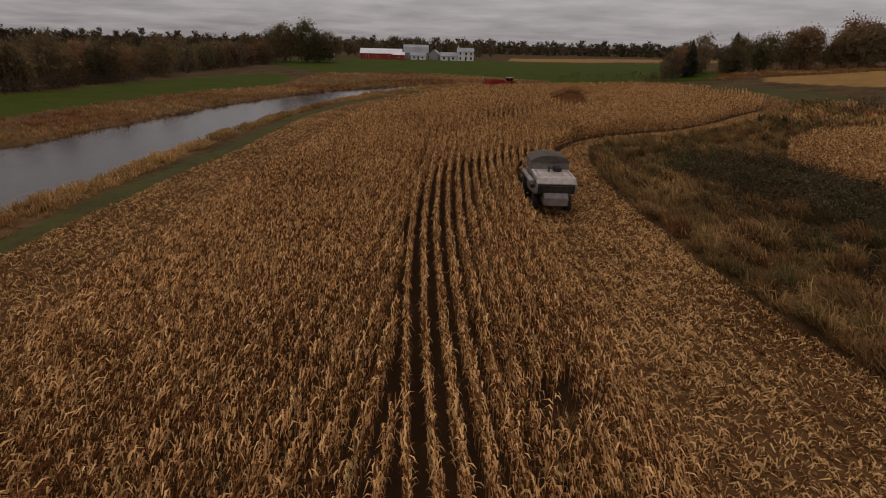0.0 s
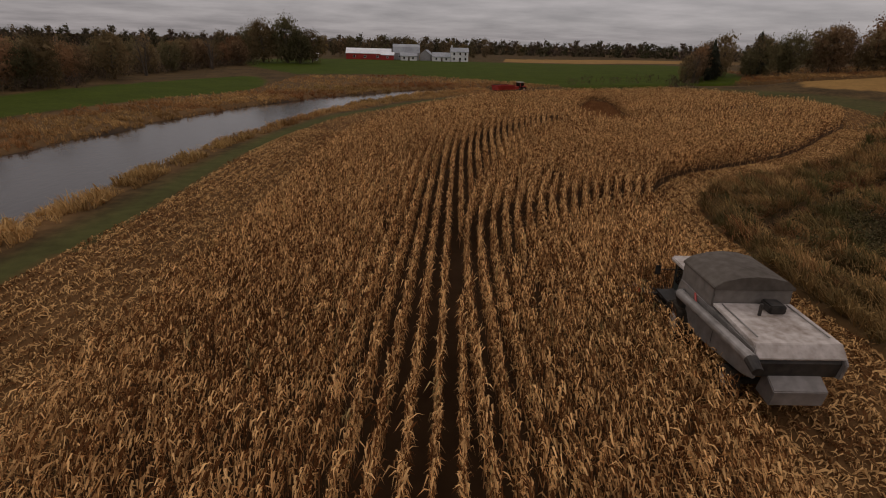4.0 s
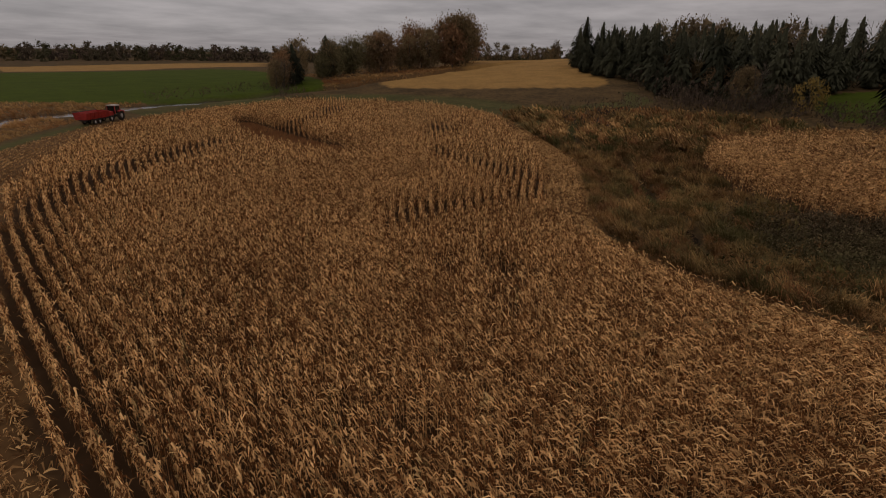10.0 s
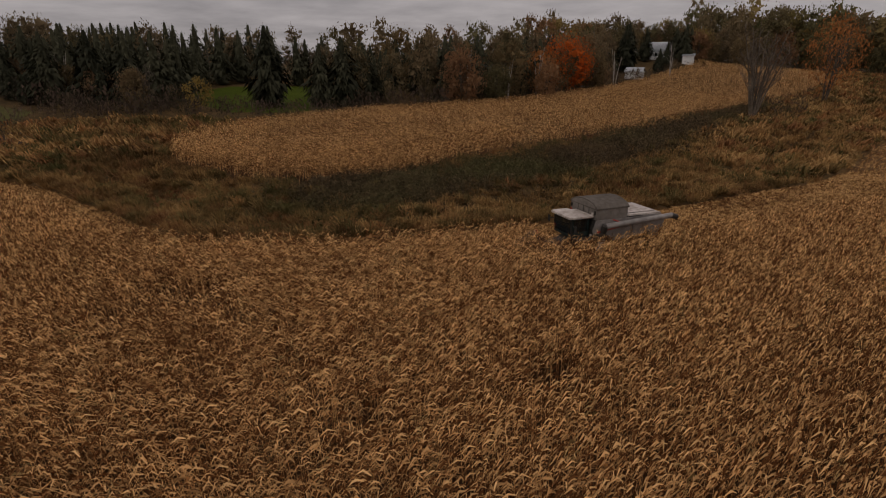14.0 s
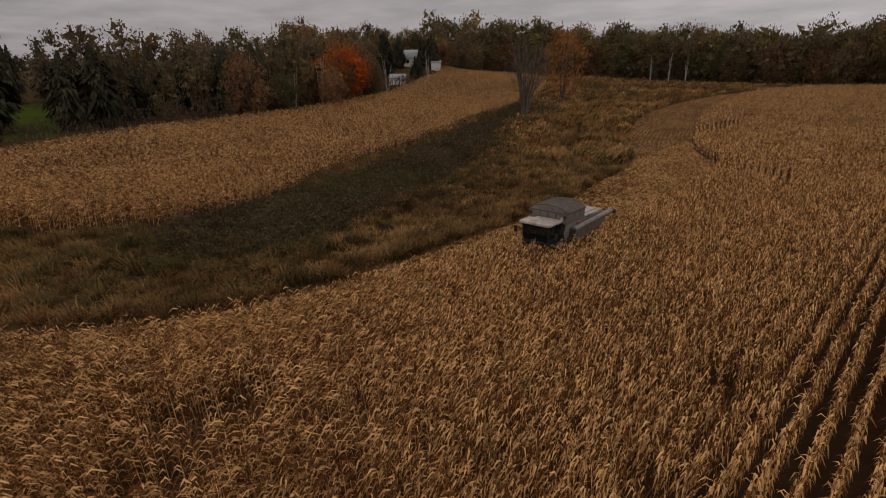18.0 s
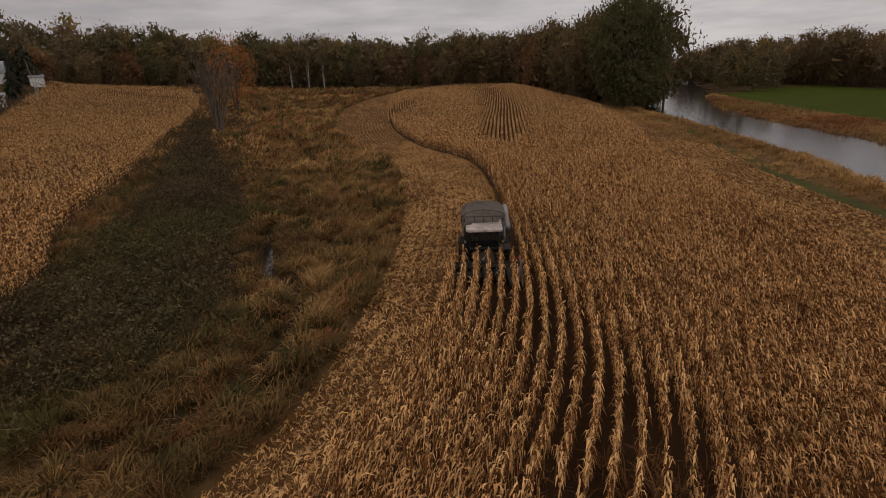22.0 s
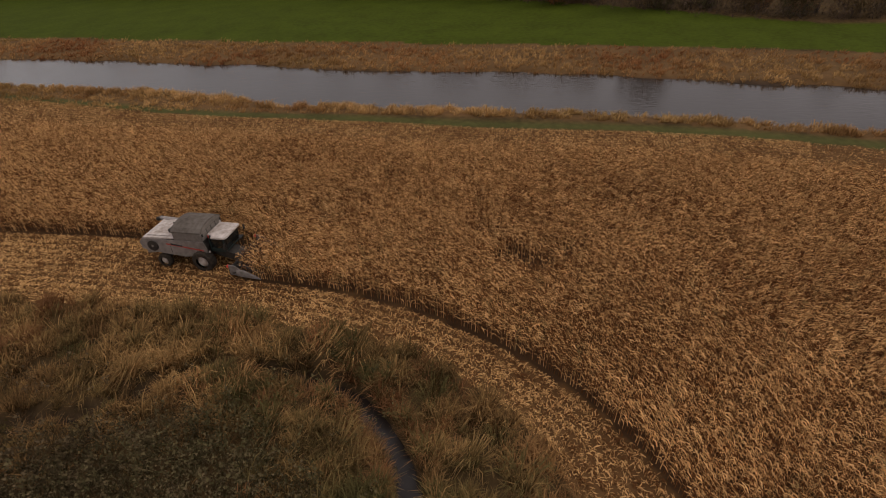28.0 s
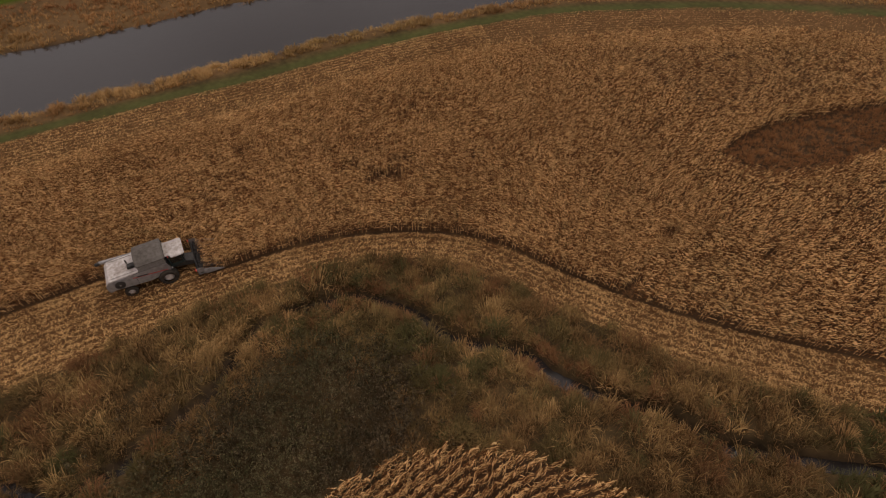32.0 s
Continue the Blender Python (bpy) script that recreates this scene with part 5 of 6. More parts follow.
def prism(outline, lo, hi, axis="x", bevel=0.0):
    """An outline in the two other axes, drawn out along one."""
    bm = bmesh.new()

    def at(a, b, c):
        return {"x": (c, a, b), "y": (a, c, b), "z": (a, b, c)}[axis]

    one = [bm.verts.new(at(a, b, lo)) for a, b in outline]
    two = [bm.verts.new(at(a, b, hi)) for a, b in outline]
    bm.faces.new(one)
    bm.faces.new(two[::-1])
    for i in range(len(one)):
        bm.faces.new((one[i], two[i], two[(i + 1) % len(two)], one[(i + 1) % len(one)]))
    if bevel:
        bmesh.ops.bevel(bm, geom=list(bm.edges), offset=bevel, segments=2, affect="EDGES")
    return bm


def rod(a, b, r, r2=None, sides=12):
    bm = bmesh.new()
    a, b = Vector(a), Vector(b)
    m = Matrix.Translation((a + b) / 2) @ (b - a).to_track_quat("Z", "Y").to_matrix().to_4x4()
    bmesh.ops.create_cone(bm, cap_ends=True, segments=sides, radius1=r, radius2=r if r2 is None else r2, depth=(b - a).length, matrix=m)
    return bm


def wheel_part(parent, x, y, r, wide, rim_mat, name="wheel"):
    """A lugged tyre with its rim, on an axle along x."""
    bm = bmesh.new()
    n, prof = 36, [(-0.5, 0.55), (-0.5, 0.86), (-0.38, 0.97), (0, 1.0), (0.38, 0.97), (0.5, 0.86), (0.5, 0.55)]
    rings = []
    for i in range(n):
        t = 2 * math.pi * i / n
        lug = 1.0 if i % 2 else 0.955
        rings.append([bm.verts.new((x + u * wide, y + r * k * (lug if k > 0.9 else 1) * math.cos(t), r + r * k * (lug if k > 0.9 else 1) * math.sin(t))) for u, k in prof])
    for i in range(n):
        for j in range(len(prof) - 1):
            bm.faces.new((rings[i][j], rings[i][j + 1], rings[(i + 1) % n][j + 1], rings[(i + 1) % n][j]))
    top = part(name, rod((x - wide * 0.3, y, r), (x + wide * 0.3, y, r), r * 0.14), M["dark_metal"], parent)
    part("tyre", bm, M["rubber"], top)
    bm = bmesh.new()
    for u in (-0.42, 0.42):
        bmesh.ops.create_cone(bm, cap_ends=True, segments=24, radius1=r * 0.56, radius2=r * 0.30, depth=wide * 0.25, matrix=Matrix.Translation((x + u * wide * 0.75, y, r)) @ Matrix.Rotation(radians(90 if u > 0 else -90), 4, "Y"))
    part("rim", bm, rim_mat, top)
    return top


M["silver"] = material("galvanised_steel", (0.15, 0.135, 0.12), (0.33, 0.30, 0.275), 2.5, 0.55, metal=0.3)
M["roof_white"] = material("dusty_white_paint", (0.24, 0.19, 0.15), (0.62, 0.56, 0.51), 3.0, 0.65)
M["tarp"] = material("grey_tarpaulin", (0.075, 0.062, 0.050), (0.145, 0.125, 0.105), 3.0, 0.8, bump=0.1)
M["tarp_side"] = material("weathered_tarpaulin", (0.12, 0.105, 0.09), (0.22, 0.195, 0.17), 3.0, 0.8, bump=0.1)
M["dark_metal"] = material("dark_oiled_metal", (0.018, 0.017, 0.016), (0.07, 0.06, 0.05), 4.0, 0.6, metal=0.3)
M["rubber"] = material("dusty_tyre_rubber", (0.018, 0.016, 0.014), (0.07, 0.055, 0.04), 5.0, 0.9)
M["red_paint"] = material("faded_red_paint", (0.22, 0.018, 0.014), (0.42, 0.04, 0.028), 3.0, 0.5)
M["stripe"] = material("red_stripe", (0.34, 0.04, 0.03), (0.46, 0.07, 0.05), 5.0, 0.5)
M["reflector"] = material("red_reflector", (0.75, 0.05, 0.03), (0.9, 0.08, 0.05), 5.0, 0.3)
M["cab_green"] = material("dark_cab_enamel", (0.012, 0.02, 0.018), (0.03, 0.045, 0.04), 4.0, 0.4)
M["black_bar"] = material("black_lettering", (0.02, 0.02, 0.02), (0.05, 0.05, 0.05), 4.0, 0.6)
M["white_wall"] = material("white_clapboard", (0.55, 0.54, 0.52), (0.78, 0.77, 0.75), 1.5, 0.7)
M["grey_wall"] = material("weathered_grey_boards", (0.20, 0.19, 0.18), (0.36, 0.35, 0.34), 1.5, 0.8)
M["brown_wall"] = material("brown_shingles", (0.10, 0.08, 0.065), (0.19, 0.155, 0.13), 2.0, 0.85)
M["roof_grey"] = material("grey_roofing", (0.22, 0.23, 0.24), (0.38, 0.39, 0.40), 1.5, 0.7)
M["roof_dark"] = material("dark_shingle_roof", (0.05, 0.05, 0.05), (0.11, 0.11, 0.11), 2.0, 0.85)
M["roof_bright"] = material("bright_metal_roof", (0.60, 0.60, 0.60), (0.82, 0.82, 0.82), 1.0, 0.5)


def glass_material():
    m = bpy.data.materials.new("dark_glass")
    m.use_nodes = True
    b = m.node_tree.nodes["Principled BSDF"]
    b.inputs["Base Color"].default_value, b.inputs["Roughness"].default_value = (0.01, 0.013, 0.013, 1), 0.06
    return m


M["glass"] = glass_material()


def combine_harvester():
    c = new("combine_harvester")
    tagged(c, "silver-grey combine harvester cutting corn with a six-row head", "combine harvester")
    S, D = M["silver"], M["dark_metal"]
    # body: side panels, engine deck, belly
    side = [(0.45, 1.45), (0.62, 2.05), (0.40, 2.75), (-5.0, 2.72), (-5.35, 2.35), (-5.25, 1.75), (-4.6, 1.55), (-1.6, 1.2)]
    for x in (-1.5, 1.38):
        panel = part("side_panel", prism(side, x, x + 0.12, "x", 0.03), S, c, "galvanised side panel")
        o = 0.003
        xs = (x - 0.008, x - o) if x < 0 else (x + 0.12 + o, x + 0.128)
        part("stripe", prism([(0.3, 1.86), (0.3, 1.98), (-2.9, 2.42), (-2.9, 2.30)], *xs, "x"), M["stripe"], panel, "red stripe")
        part("lettering", prism([(-1.5, 2.16), (-1.5, 2.30), (-2.5, 2.44), (-2.5, 2.30)], xs[0] - (0.006 if x < 0 else 0), xs[1] + (0 if x < 0 else 0.006), "x"), M["black_bar"], panel, "dark band")
        part("seam", box(xs[0], xs[1], -2.62, -2.59, 1.5, 2.25), D, panel)
    part("body", prism([(0.35, 1.35), (0.5, 2.1), (0.35, 2.66), (-4.95, 2.62), (-5.2, 2.3), (-5.1, 1.75), (-1.6, 1.1)], -1.37, 1.37, "x"), D, c, "dark inner frame")
    deck = part("engine_deck", prism([(-2.15, 2.80), (-2.15, 2.92), (-4.9, 2.86), (-5.25, 2.5), (-5.2, 2.42), (-4.85, 2.74)], -1.46, 1.46, "x", 0.02), M["roof_white"], c, "pale engine deck")
    part("hatch", box(0.15, 0.75, -3.0, -2.35, 2.9, 3.22, 0.05), D, deck, "black air intake box")
    part("exhaust", rod((-0.25, -3.05, 2.85), (-0.25, -3.05, 3.35), 0.06), D, deck, "short black exhaust")
    for x in (-1.2, 1.2):
        part("rail", rod((x, -2.3, 2.95), (x, -4.6, 2.93), 0.025, sides=6), S, deck)
    screen = part("rotary_screen", rod((1.50, -4.15, 2.12), (1.60, -4.15, 2.12), 0.46, sides=28), D, c, "round dark cooling screen")
    part("screen_hub", rod((1.60, -4.15, 2.12), (1.64, -4.15, 2.12), 0.10, sides=12), S, screen)
    # grain tank under its tarpaulin
    tank = part("grain_tank", box(-1.48, 1.48, -2.1, 0.42, 2.72, 3.5, 0.04), M["tarp_side"], c, "grain tank with grey canvas sides")
    arch = [(-1.52, 3.44), (-1.52, 3.54), (-1.2, 3.78), (-0.6, 3.93), (0, 3.98), (0.6, 3.93), (1.2, 3.78), (1.52, 3.54), (1.52, 3.44)]
    part("tarpaulin", prism(arch, -2.16, 0.46, "y", 0.02), M["tarp"], tank, "arched dark grey tarpaulin")
    part("front_board", prism([(-1.35, 3.5), (-1.1, 3.74), (-0.6, 3.86), (0, 3.9), (0.6, 3.86), (1.1, 3.74), (1.35, 3.5)], 0.463, 0.475, "y"), M["tarp_side"], tank)
    for x in (-0.62, 0.0, 0.62):
        part("seam", box(x - 0.02, x + 0.02, 0.425, 0.45, 2.9, 3.5), D, tank)
    for x in (-1.32, 1.32):
        part("work_lamp", box(x - 0.05, x + 0.05, 0.43, 0.52, 3.12, 3.36, 0.01), D, tank)
    part("mirror_plate", box(-1.22, -1.04, 0.5, 0.53, 2.98, 3.22), M["roof_white"], tank, "white plate")
    # cab
    cab = part("cab", box(-1.0, 1.0, 0.55, 1.95, 1.55, 2.85, 0.06), M["cab_green"], c, "dark cab")
    part("windscreen", prism([(1.96, 1.75), (2.10, 2.25), (2.04, 2.82), (2.0, 2.82), (2.05, 2.25), (1.93, 1.75)], -0.92, 0.92, "x"), M["glass"], cab, "dark windscreen")
    for x in (-1.012, 1.004):
        part("side_window", box(x, x + 0.008, 0.75, 1.8, 1.95, 2.78), M["glass"], cab)
    for x in (-0.96, 0.96):
        part("cab_post", rod((x, 1.93, 1.6), (x, 2.03, 2.86), 0.045, sides=8), D, cab)
    roof = part("cab_roof", prism([(-1.22, 0.42), (-1.22, 2.1), (-1.05, 2.28), (1.05, 2.28), (1.22, 2.1), (1.22, 0.98), (0.78, 0.9), (0.78, 0.42)], 2.88, 3.03, "z", 0.035), M["roof_white"], c, "scuffed white cab roof")
    part("beacon", rod((1.0, 0.7, 2.86), (1.0, 0.7, 3.1), 0.05), M["stripe"], roof)
    # platform, ladder, rails
    part("platform", box(-1.75, -1.0, 0.6, 1.9, 1.48, 1.56), D, c)
    ladder = part("ladder", rod((-1.72, 1.7, 0.5), (-1.72, 1.7, 1.5), 0.025, sides=6), D, c)
    part("ladder_rail", rod((-1.72, 1.2, 0.5), (-1.72, 1.2, 1.5), 0.025, sides=6), D, ladder)
    for z in (0.6, 0.88, 1.16, 1.42):
        part("rung", rod((-1.72, 1.2, z), (-1.72, 1.7, z), 0.02, sides=6), D, ladder)
    for x in (-1.7, 1.45):
        arm = part("mirror_arm", rod((x * 0.6, 1.95, 2.5), (x, 2.15, 2.4), 0.02, sides=6), D, c)
        part("mirror", box(x - 0.12, x + 0.12, 2.14, 2.18, 2.15, 2.6, 0.01), D, arm)
    for x in (-1.3, 1.3):
        part("headlamp", rod((x, 0.6, 1.72), (x, 0.7, 1.72), 0.09), M["roof_white"], c, "pale headlamp")
    # unloading auger along its left side, to the rear
    auger = part("unloading_auger", rod((-1.72, -0.2, 2.35), (-1.86, -5.6, 2.65), 0.19, sides=16), S, c, "galvanised unloading tube")
    part("elbow", rod((-1.45, -0.2, 1.7), (-1.72, -0.15, 2.42), 0.22, sides=16), D, auger)
    part("spout", rod((-1.86, -5.5, 2.65), (-1.9, -6.0, 2.5), 0.21, 0.17, 12), D, auger, "black rubber spout")
    part("brace", rod((-1.5, -0.9, 2.7), (-1.74, -1.6, 2.45), 0.04, sides=6), M["stripe"], auger)
    # straw hood at the tail
    part("straw_hood", prism([(-4.9, 1.9), (-5.6, 1.5), (-5.5, 0.9), (-4.7, 1.0)], -0.9, 0.9, "x", 0.03), S, c)
    # axles and wheels
    part("front_axle", box(-1.2, 1.2, -0.18, 0.18, 0.75, 1.15), D, c)
    part("rear_axle", rod((-1.2, -3.7, 0.62), (1.2, -3.7, 0.62), 0.12), D, c)
    for x in (-1.42, 1.42):
        wheel_part(c, x, 0.0, 0.95, 0.72, M["roof_white"])
        wheel_part(c, x * 0.9, -3.7, 0.62, 0.42, M["roof_white"])
    # feeder house and corn head
    part("feeder_house", prism([(0.6, 1.0), (0.6, 1.75), (2.7, 1.05), (2.7, 0.45)], -0.62, 0.62, "x", 0.03), D, c)
    head = part("corn_head", box(-2.32, 2.32, 2.62, 2.78, 0.4, 0.92, 0.02), D, c, "dark frame of the corn head")
    part("head_floor", prism([(2.7, 0.35), (2.7, 0.5), (3.5, 0.42), (3.5, 0.3)], -2.3, 2.3, "x"), D, head)
    part("head_tube", rod((-2.32, 2.7, 0.95), (2.32, 2.7, 0.95), 0.06), D, head, "dark top tube")
    part("cross_auger", rod((-2.25, 3.0, 0.72), (2.25, 3.0, 0.72), 0.12, sides=14), D, head)
    for k in range(24):
        a, x = k * 0.9, -2.2 + 4.4 * k / 23
        part("flight", rod((x - 0.012, 3.0, 0.72), (x + 0.012, 3.0 + 0.03 * math.cos(a), 0.72 + 0.03 * math.sin(a)), 0.24, sides=14), D, head)
    for k in range(7):
        x = -2.28 + 0.76 * k
        end = k in (0, 6)
        bm = bmesh.new()
        w = 0.16 if end else 0.21
        levels = [(3.25, w, 0.42, 0.98 if end else 0.80), (3.9, w * 0.95, 0.32, 0.86 if end else 0.66), (4.6, w * 0.6, 0.22, 0.52 if end else 0.42), (5.15, 0.04, 0.12, 0.2)]
        rows = []
        for y, ww, z0, z1 in levels:
            rows.append([bm.verts.new((x + ww * math.cos(t), y, z0 + (z1 - z0) * max(0, math.sin(t)))) for t in np.linspace(0, math.pi, 9)])
        for p, q in zip(rows, rows[1:]):
            for i in range(8):
                bm.faces.new((p[i], p[i + 1], q[i + 1], q[i]))
        for r in (rows[0], rows[-1]):
            bm.faces.new(r)
        snout = part("divider" if end else "snout", bm, S if end else D, head, "silver end divider" if end else "")
        if end:
            part("end_sheet", prism([(2.66, 0.4), (2.66, 1.3), (3.2, 1.25), (3.6, 0.9), (3.6, 0.35)], x - 0.05, x + 0.05, "x", 0.015), S, head, "pale end sheet")
            part("reflector", rod((x, 2.55, 1.18), (x, 2.62, 1.18), 0.13, sides=16), M["reflector"], snout, "red reflector")
    for k in range(6):
        x = -1.9 + 0.76 * k
        part("row_chain", box(x - 0.13, x + 0.13, 3.3, 4.1, 0.34, 0.42, 0.01), D, head)
    c.matrix_basis = pose(8.55, 44.2, float(height([8.55], [44.2])[0]), 0, 0, 0)


combine_harvester()


def tractor_and_wagon():
    R, D = M["red_paint"], M["dark_metal"]
    t = tagged(new("tractor"), "red farm tractor with a cab on the harvested headland", "tractor")
    part("hood", prism([(0.3, 1.0), (0.3, 1.75), (2.2, 1.6), (2.45, 1.4), (2.4, 0.95)], -0.42, 0.42, "x", 0.04), R, t, "red hood")
    part("chassis", box(-0.3, 0.3, -1.3, 2.3, 0.65, 1.05, 0.02), D, t)
    cab = part("cab", box(-0.75, 0.75, -1.1, 0.3, 1.3, 2.65, 0.05), M["glass"], t, "dark glazed cab")
    part("cab_roof", box(-0.85, 0.85, -1.2, 0.45, 2.65, 2.83, 0.05), M["roof_white"], cab, "white cab roof")
    for x in (-0.74, 0.74):
        for y in (-1.08, 0.28):
            part("post", box(x - 0.05, x + 0.05, y - 0.05, y + 0.05, 1.3, 2.66), R, cab)
        part("fender", prism([(-1.7, 1.3), (-1.5, 1.75), (-0.9, 1.9), (-0.2, 1.75), (-0.2, 1.6), (-0.9, 1.75), (-1.4, 1.6)], x + (0.05 if x > 0 else -0.55), x + (0.55 if x > 0 else -0.05), "x", 0.02), R, t)
    part("exhaust", rod((0.3, 1.2, 1.6), (0.3, 1.2, 2.6), 0.05), D, t)
    for x in (-0.95, 0.95):
        wheel_part(t, x, -0.9, 0.85, 0.5, M["roof_white"])
        wheel_part(t, x * 0.85, 1.7, 0.55, 0.32, M["roof_white"])
    z = float(height([17.5], [166])[0])
    t.matrix_basis = pose(19.0, 168.2, z, 0, 0, 128)
    w = tagged(new("grain_wagon"), "red high-sided grain wagon hitched behind the tractor", "wagon")
    body = part("box_body", prism([(-1.0, 1.0), (-1.3, 2.15), (-1.22, 2.15), (-0.94, 1.08), (0.94, 1.08), (1.22, 2.15), (1.3, 2.15), (1.0, 1.0)], -3.0, 3.0, "y"), R, w, "red sloping box")
    for y in (-3.0, 2.94):
        part("end_board", prism([(-0.98, 1.02), (-1.28, 2.15), (1.28, 2.15), (0.98, 1.02)], y, y + 0.06, "y"), R, body)
    for y in (-2, -1, 0, 1, 2):
        for x in (-1, 1):
            part("rib", rod((x * 1.02, y, 1.0), (x * 1.33, y, 2.15), 0.05, sides=6), R, body)
    part("tarp_roll", rod((-1.26, -3, 2.2), (-1.26, 3, 2.2), 0.06), M["dark_metal"], body, "dark top rail")
    part("drawbar", rod((0, 3.0, 0.8), (0, 4.6, 0.6), 0.07), D, w)
    part("frame", box(-0.6, 0.6, -2.8, 2.9, 0.75, 1.0), D, w)
    for y in (-0.9, 0.3):
        for x in (-1.0, 1.0):
            wheel_part(w, x, y, 0.5, 0.35, M["roof_white"])
    w.matrix_basis = pose(14.6, 164.8, z, 0, 0, 308)


tractor_and_wagon()


def window_part(parent, x, y, z, wide, tall, face, mat_frame):
    """A window on a wall that looks along face ('-y', '+x' ...)."""
    along_x = face[1] == "y"
    s = 1 if face[0] == "+" else -1

    def slab(w, h, d0, d1):
        a, b = sorted((s * d0, s * d1))
        if along_x:
            return box(x - w / 2, x + w / 2, y + a, y + b, z - h / 2, z + h / 2)
        return box(x + a, x + b, y - w / 2, y + w / 2, z - h / 2, z + h / 2)

    win = part("window", slab(wide + 0.24, tall + 0.24, 0.003, 0.05), mat_frame, parent)
    part("pane", slab(wide, tall, 0.053, 0.06), M["glass"], win)
    return win


def house(name, label, category, wide, deep, wall_h, roof_h, wall, roof_mat, where, turn, windows=(), kind="gable", door=True):
    h = tagged(new(name), label, category)
    body = part("wall", box(-wide / 2, wide / 2, -deep / 2, deep / 2, -1.0, wall_h), wall, h)
    e = 0.35
    if kind == "gable":
        out = [(-deep / 2 - e, wall_h - 0.1), (0, wall_h + roof_h), (deep / 2 + e, wall_h - 0.1), (deep / 2 + e, wall_h - 0.28), (0, wall_h + roof_h - 0.2), (-deep / 2 - e, wall_h - 0.28)]
        gable = [(-deep / 2, wall_h), (0, wall_h + roof_h - 0.15), (deep / 2, wall_h)]
    elif kind == "gambrel":
        out = [(-deep / 2 - e, wall_h - 0.1), (-deep * 0.33, wall_h + roof_h * 0.68), (0, wall_h + roof_h), (deep * 0.33, wall_h + roof_h * 0.68), (deep / 2 + e, wall_h - 0.1), (deep / 2 + e - 0.2, wall_h - 0.1), (deep * 0.32, wall_h + roof_h * 0.64), (0, wall_h + roof_h - 0.2), (-deep * 0.32, wall_h + roof_h * 0.64), (-deep / 2 - e + 0.2, wall_h - 0.1)]
        gable = [(-deep / 2, wall_h), (-deep * 0.31, wall_h + roof_h * 0.62), (0, wall_h + roof_h - 0.25), (deep * 0.31, wall_h + roof_h * 0.62), (deep / 2, wall_h)]
    elif kind == "vault":
        n = 12
        arc = [(-(deep / 2 + e) * math.cos(math.pi * i / n), wall_h - 0.1 + roof_h * math.sin(math.pi * i / n)) for i in range(n + 1)]
        out = arc + [((deep / 2 + e - 0.25) * math.cos(math.pi * i / n), wall_h - 0.1 + (roof_h - 0.2) * math.sin(math.pi * i / n)) for i in range(n + 1)]
        gable = [(-deep / 2 * math.cos(math.pi * i / n), wall_h - 0.1 + (roof_h - 0.25) * math.sin(math.pi * i / n)) for i in range(n + 1)]
    part("roof", prism(out, -wide / 2 - e, wide / 2 + e, "x"), roof_mat, h)
    for x in (-wide / 2 + 0.02, wide / 2 - 0.12):
        part("gable_wall", prism(gable, x, x + 0.1, "x"), wall, h)
    for x, z, w, t, face in windows:
        y = {"-y": -deep / 2, "+y": deep / 2}.get(face)
        if y is None:
            window_part(h, {"-x": -wide / 2, "+x": wide / 2}[face], x, z, w, t, face, M["white_wall"])
        else:
            window_part(h, x, y, z, w, t, face, M["white_wall"])
    if door:
        part("door", box(-0.5, 0.5, -deep / 2 - 0.06, -deep / 2 - 0.003, -1.0, 2.1), M["brown_wall"], h)
    x, y = where
    h.matrix_basis = pose(x, y, float(height([x], [y])[0]), 0, 0, turn)
    return h


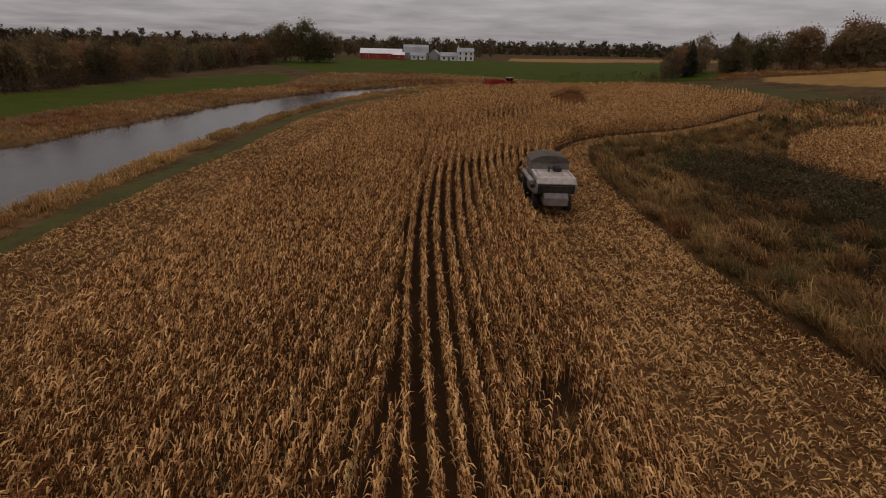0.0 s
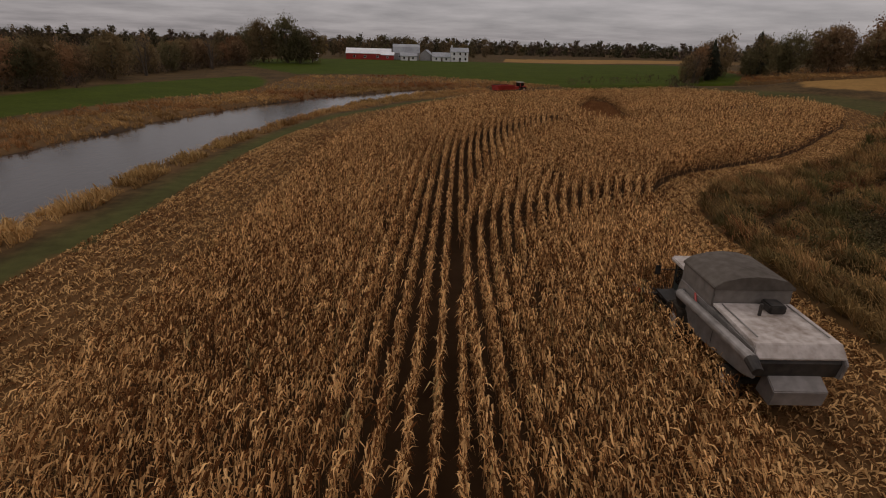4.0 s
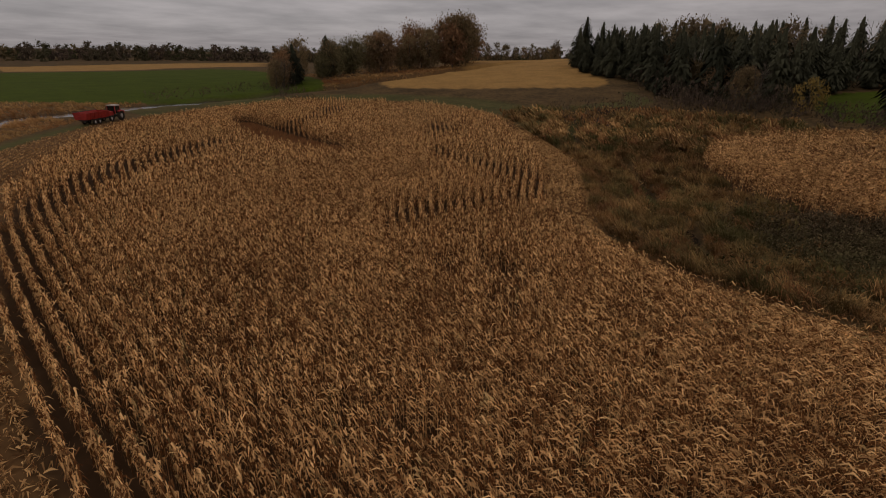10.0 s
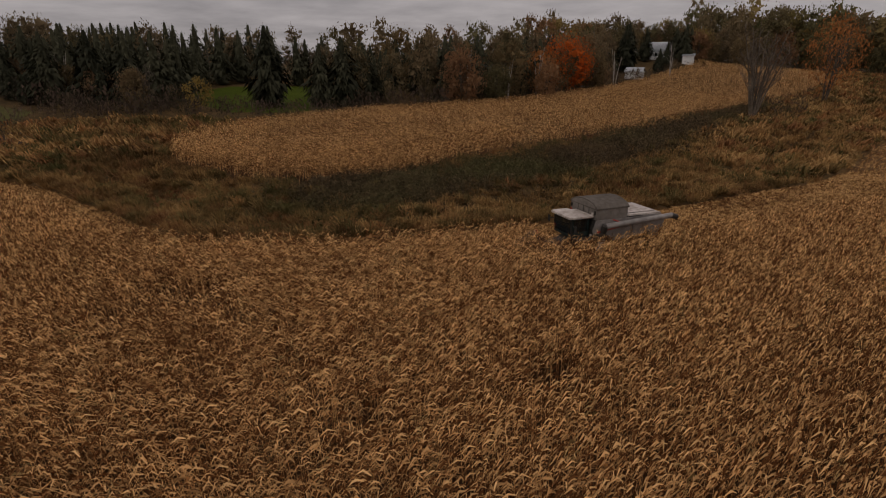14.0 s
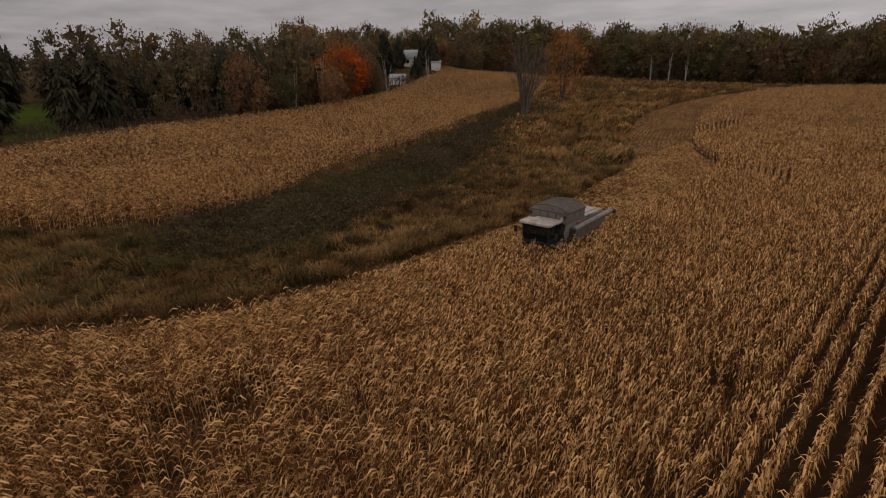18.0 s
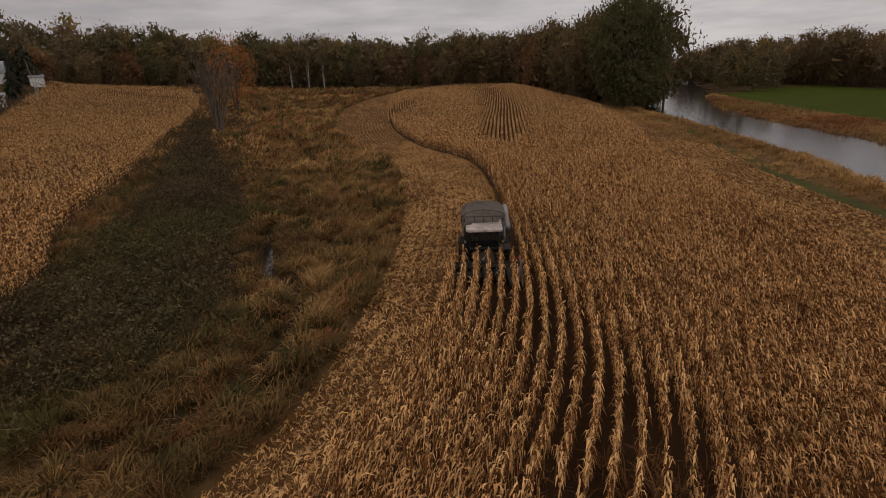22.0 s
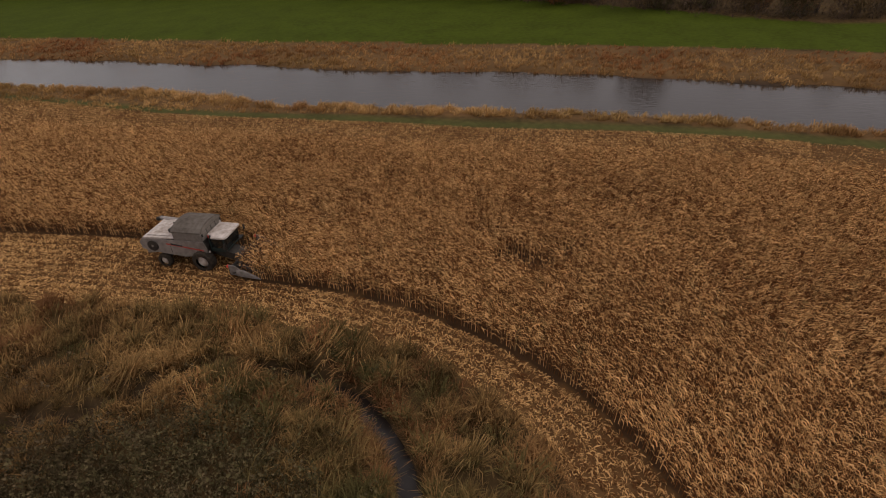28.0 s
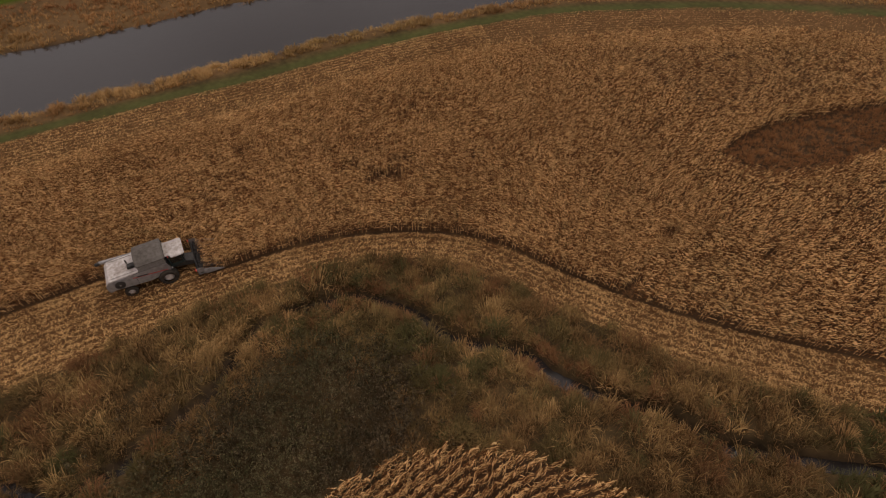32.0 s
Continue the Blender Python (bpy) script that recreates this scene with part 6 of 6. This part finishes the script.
def build_farm():
    house("red_barn", "long low red barn with a bright metal roof", "barn", 25, 12, 3.4, 2.6, M["red_paint"], M["roof_bright"], (-40, 352), 3, [(-8, 1.6, 1.2, 1.0, "-y"), (-2, 1.6, 1.2, 1.0, "-y"), (5, 1.6, 1.2, 1.0, "-y")], door=False)
    house("red_barn", "small red lean-to barn with a bright roof", "barn", 7, 7, 2.8, 1.4, M["red_paint"], M["roof_bright"], (-29, 347), 3, [(0, 1.5, 1.0, 0.9, "-y")], door=False)
    house("grey_barn", "weathered grey barn with a gambrel roof", "barn", 15, 11, 4.0, 4.6, M["grey_wall"], M["roof_grey"], (-19, 358), 4, [(-4, 2.0, 1.0, 1.0, "-y"), (3, 2.0, 1.0, 1.0, "-y")], "gambrel")
    house("white_shed", "white clapboard shed in front of the barn", "shed", 9, 6, 2.6, 1.6, M["white_wall"], M["roof_grey"], (-17, 346), 4, [(-2.6, 1.4, 1.0, 1.0, "-y"), (2.4, 1.4, 1.0, 1.0, "-y")])
    house("grey_shed", "grey outbuilding between barn and house", "shed", 8, 6, 3.4, 2.6, M["grey_wall"], M["roof_grey"], (-7, 354), 80, [(0, 1.6, 1.0, 1.0, "-y")])
    house("white_wing", "low white wing with a grey roof", "house", 10, 7, 2.6, 2.2, M["white_wall"], M["roof_grey"], (1.5, 348), 3, [(-3, 1.4, 1.0, 1.1, "-y"), (2.6, 1.4, 1.0, 1.1, "-y")])
    h = house("farmhouse", "two-storey white farmhouse with a grey roof", "house", 9.6, 8, 5.4, 2.0, M["white_wall"], M["roof_grey"], (11.6, 347), 3, [(x, z, 0.9, 1.3, "-y") for x in (-3.2, 0.2, 3.2) for z in (1.5, 4.2)])
    part("chimney", box(-4.6, -3.9, -0.4, 0.4, 5.0, 8.6), M["white_wall"], h, "white chimney")
    house("white_shed", "small white shed at the edge of the green field", "shed", 3, 3, 2.4, 1.0, M["white_wall"], M["roof_bright"], (-64, 318), 10, door=False)
    # houses in the trees on the rise
    house("brown_house", "brown shingled two-storey house among spruces", "house", 11, 8, 5.0, 2.6, M["brown_wall"], M["roof_dark"], (130, -10), 62, [(x, z, 1.0, 1.3, f) for x in (-3.4, -1.6, 2.4) for z in (1.6, 4.0) for f in ("-y", "+y")] + [(x, 3.8, 1.0, 1.3, "-x") for x in (-2, 1.6)])
    house("vaulted_house", "white house under a rounded grey roof", "house", 8, 8.5, 3.2, 4.2, M["white_wall"], M["roof_grey"], (182, -117), 35, [(x, 2.0, 1.2, 1.4, "-x") for x in (-2.4, 0, 2.4)] + [(0, 4.6, 1.2, 1.2, "-x"), (0, 2, 1.2, 1.4, "+y"), (2.5, 2, 1.2, 1.4, "+y")], "vault", False)
    house("white_cottage", "small white cottage with a row of dark windows", "cottage", 4.5, 8.5, 3.0, 0.9, M["white_wall"], M["roof_grey"], (174, -127), 42, [(x, 1.9, 1.3, 1.2, "-x") for x in (-2.8, -0.9, 1.0, 2.9)], door=False)
    house("white_cottage", "low white cottage half hidden by trees", "cottage", 6, 6, 2.6, 1.4, M["white_wall"], M["roof_grey"], (150, -78), 40, [(x, 1.5, 1.2, 1.1, "-x") for x in (-1.6, 1.4)], door=False)
    house("grey_shed", "small grey shed beside the red maple", "shed", 4, 5, 3.0, 1.0, M["grey_wall"], M["roof_grey"], (134, -46), 40, [(0, 1.8, 1.4, 1.0, "-x")], door=False)


build_farm()
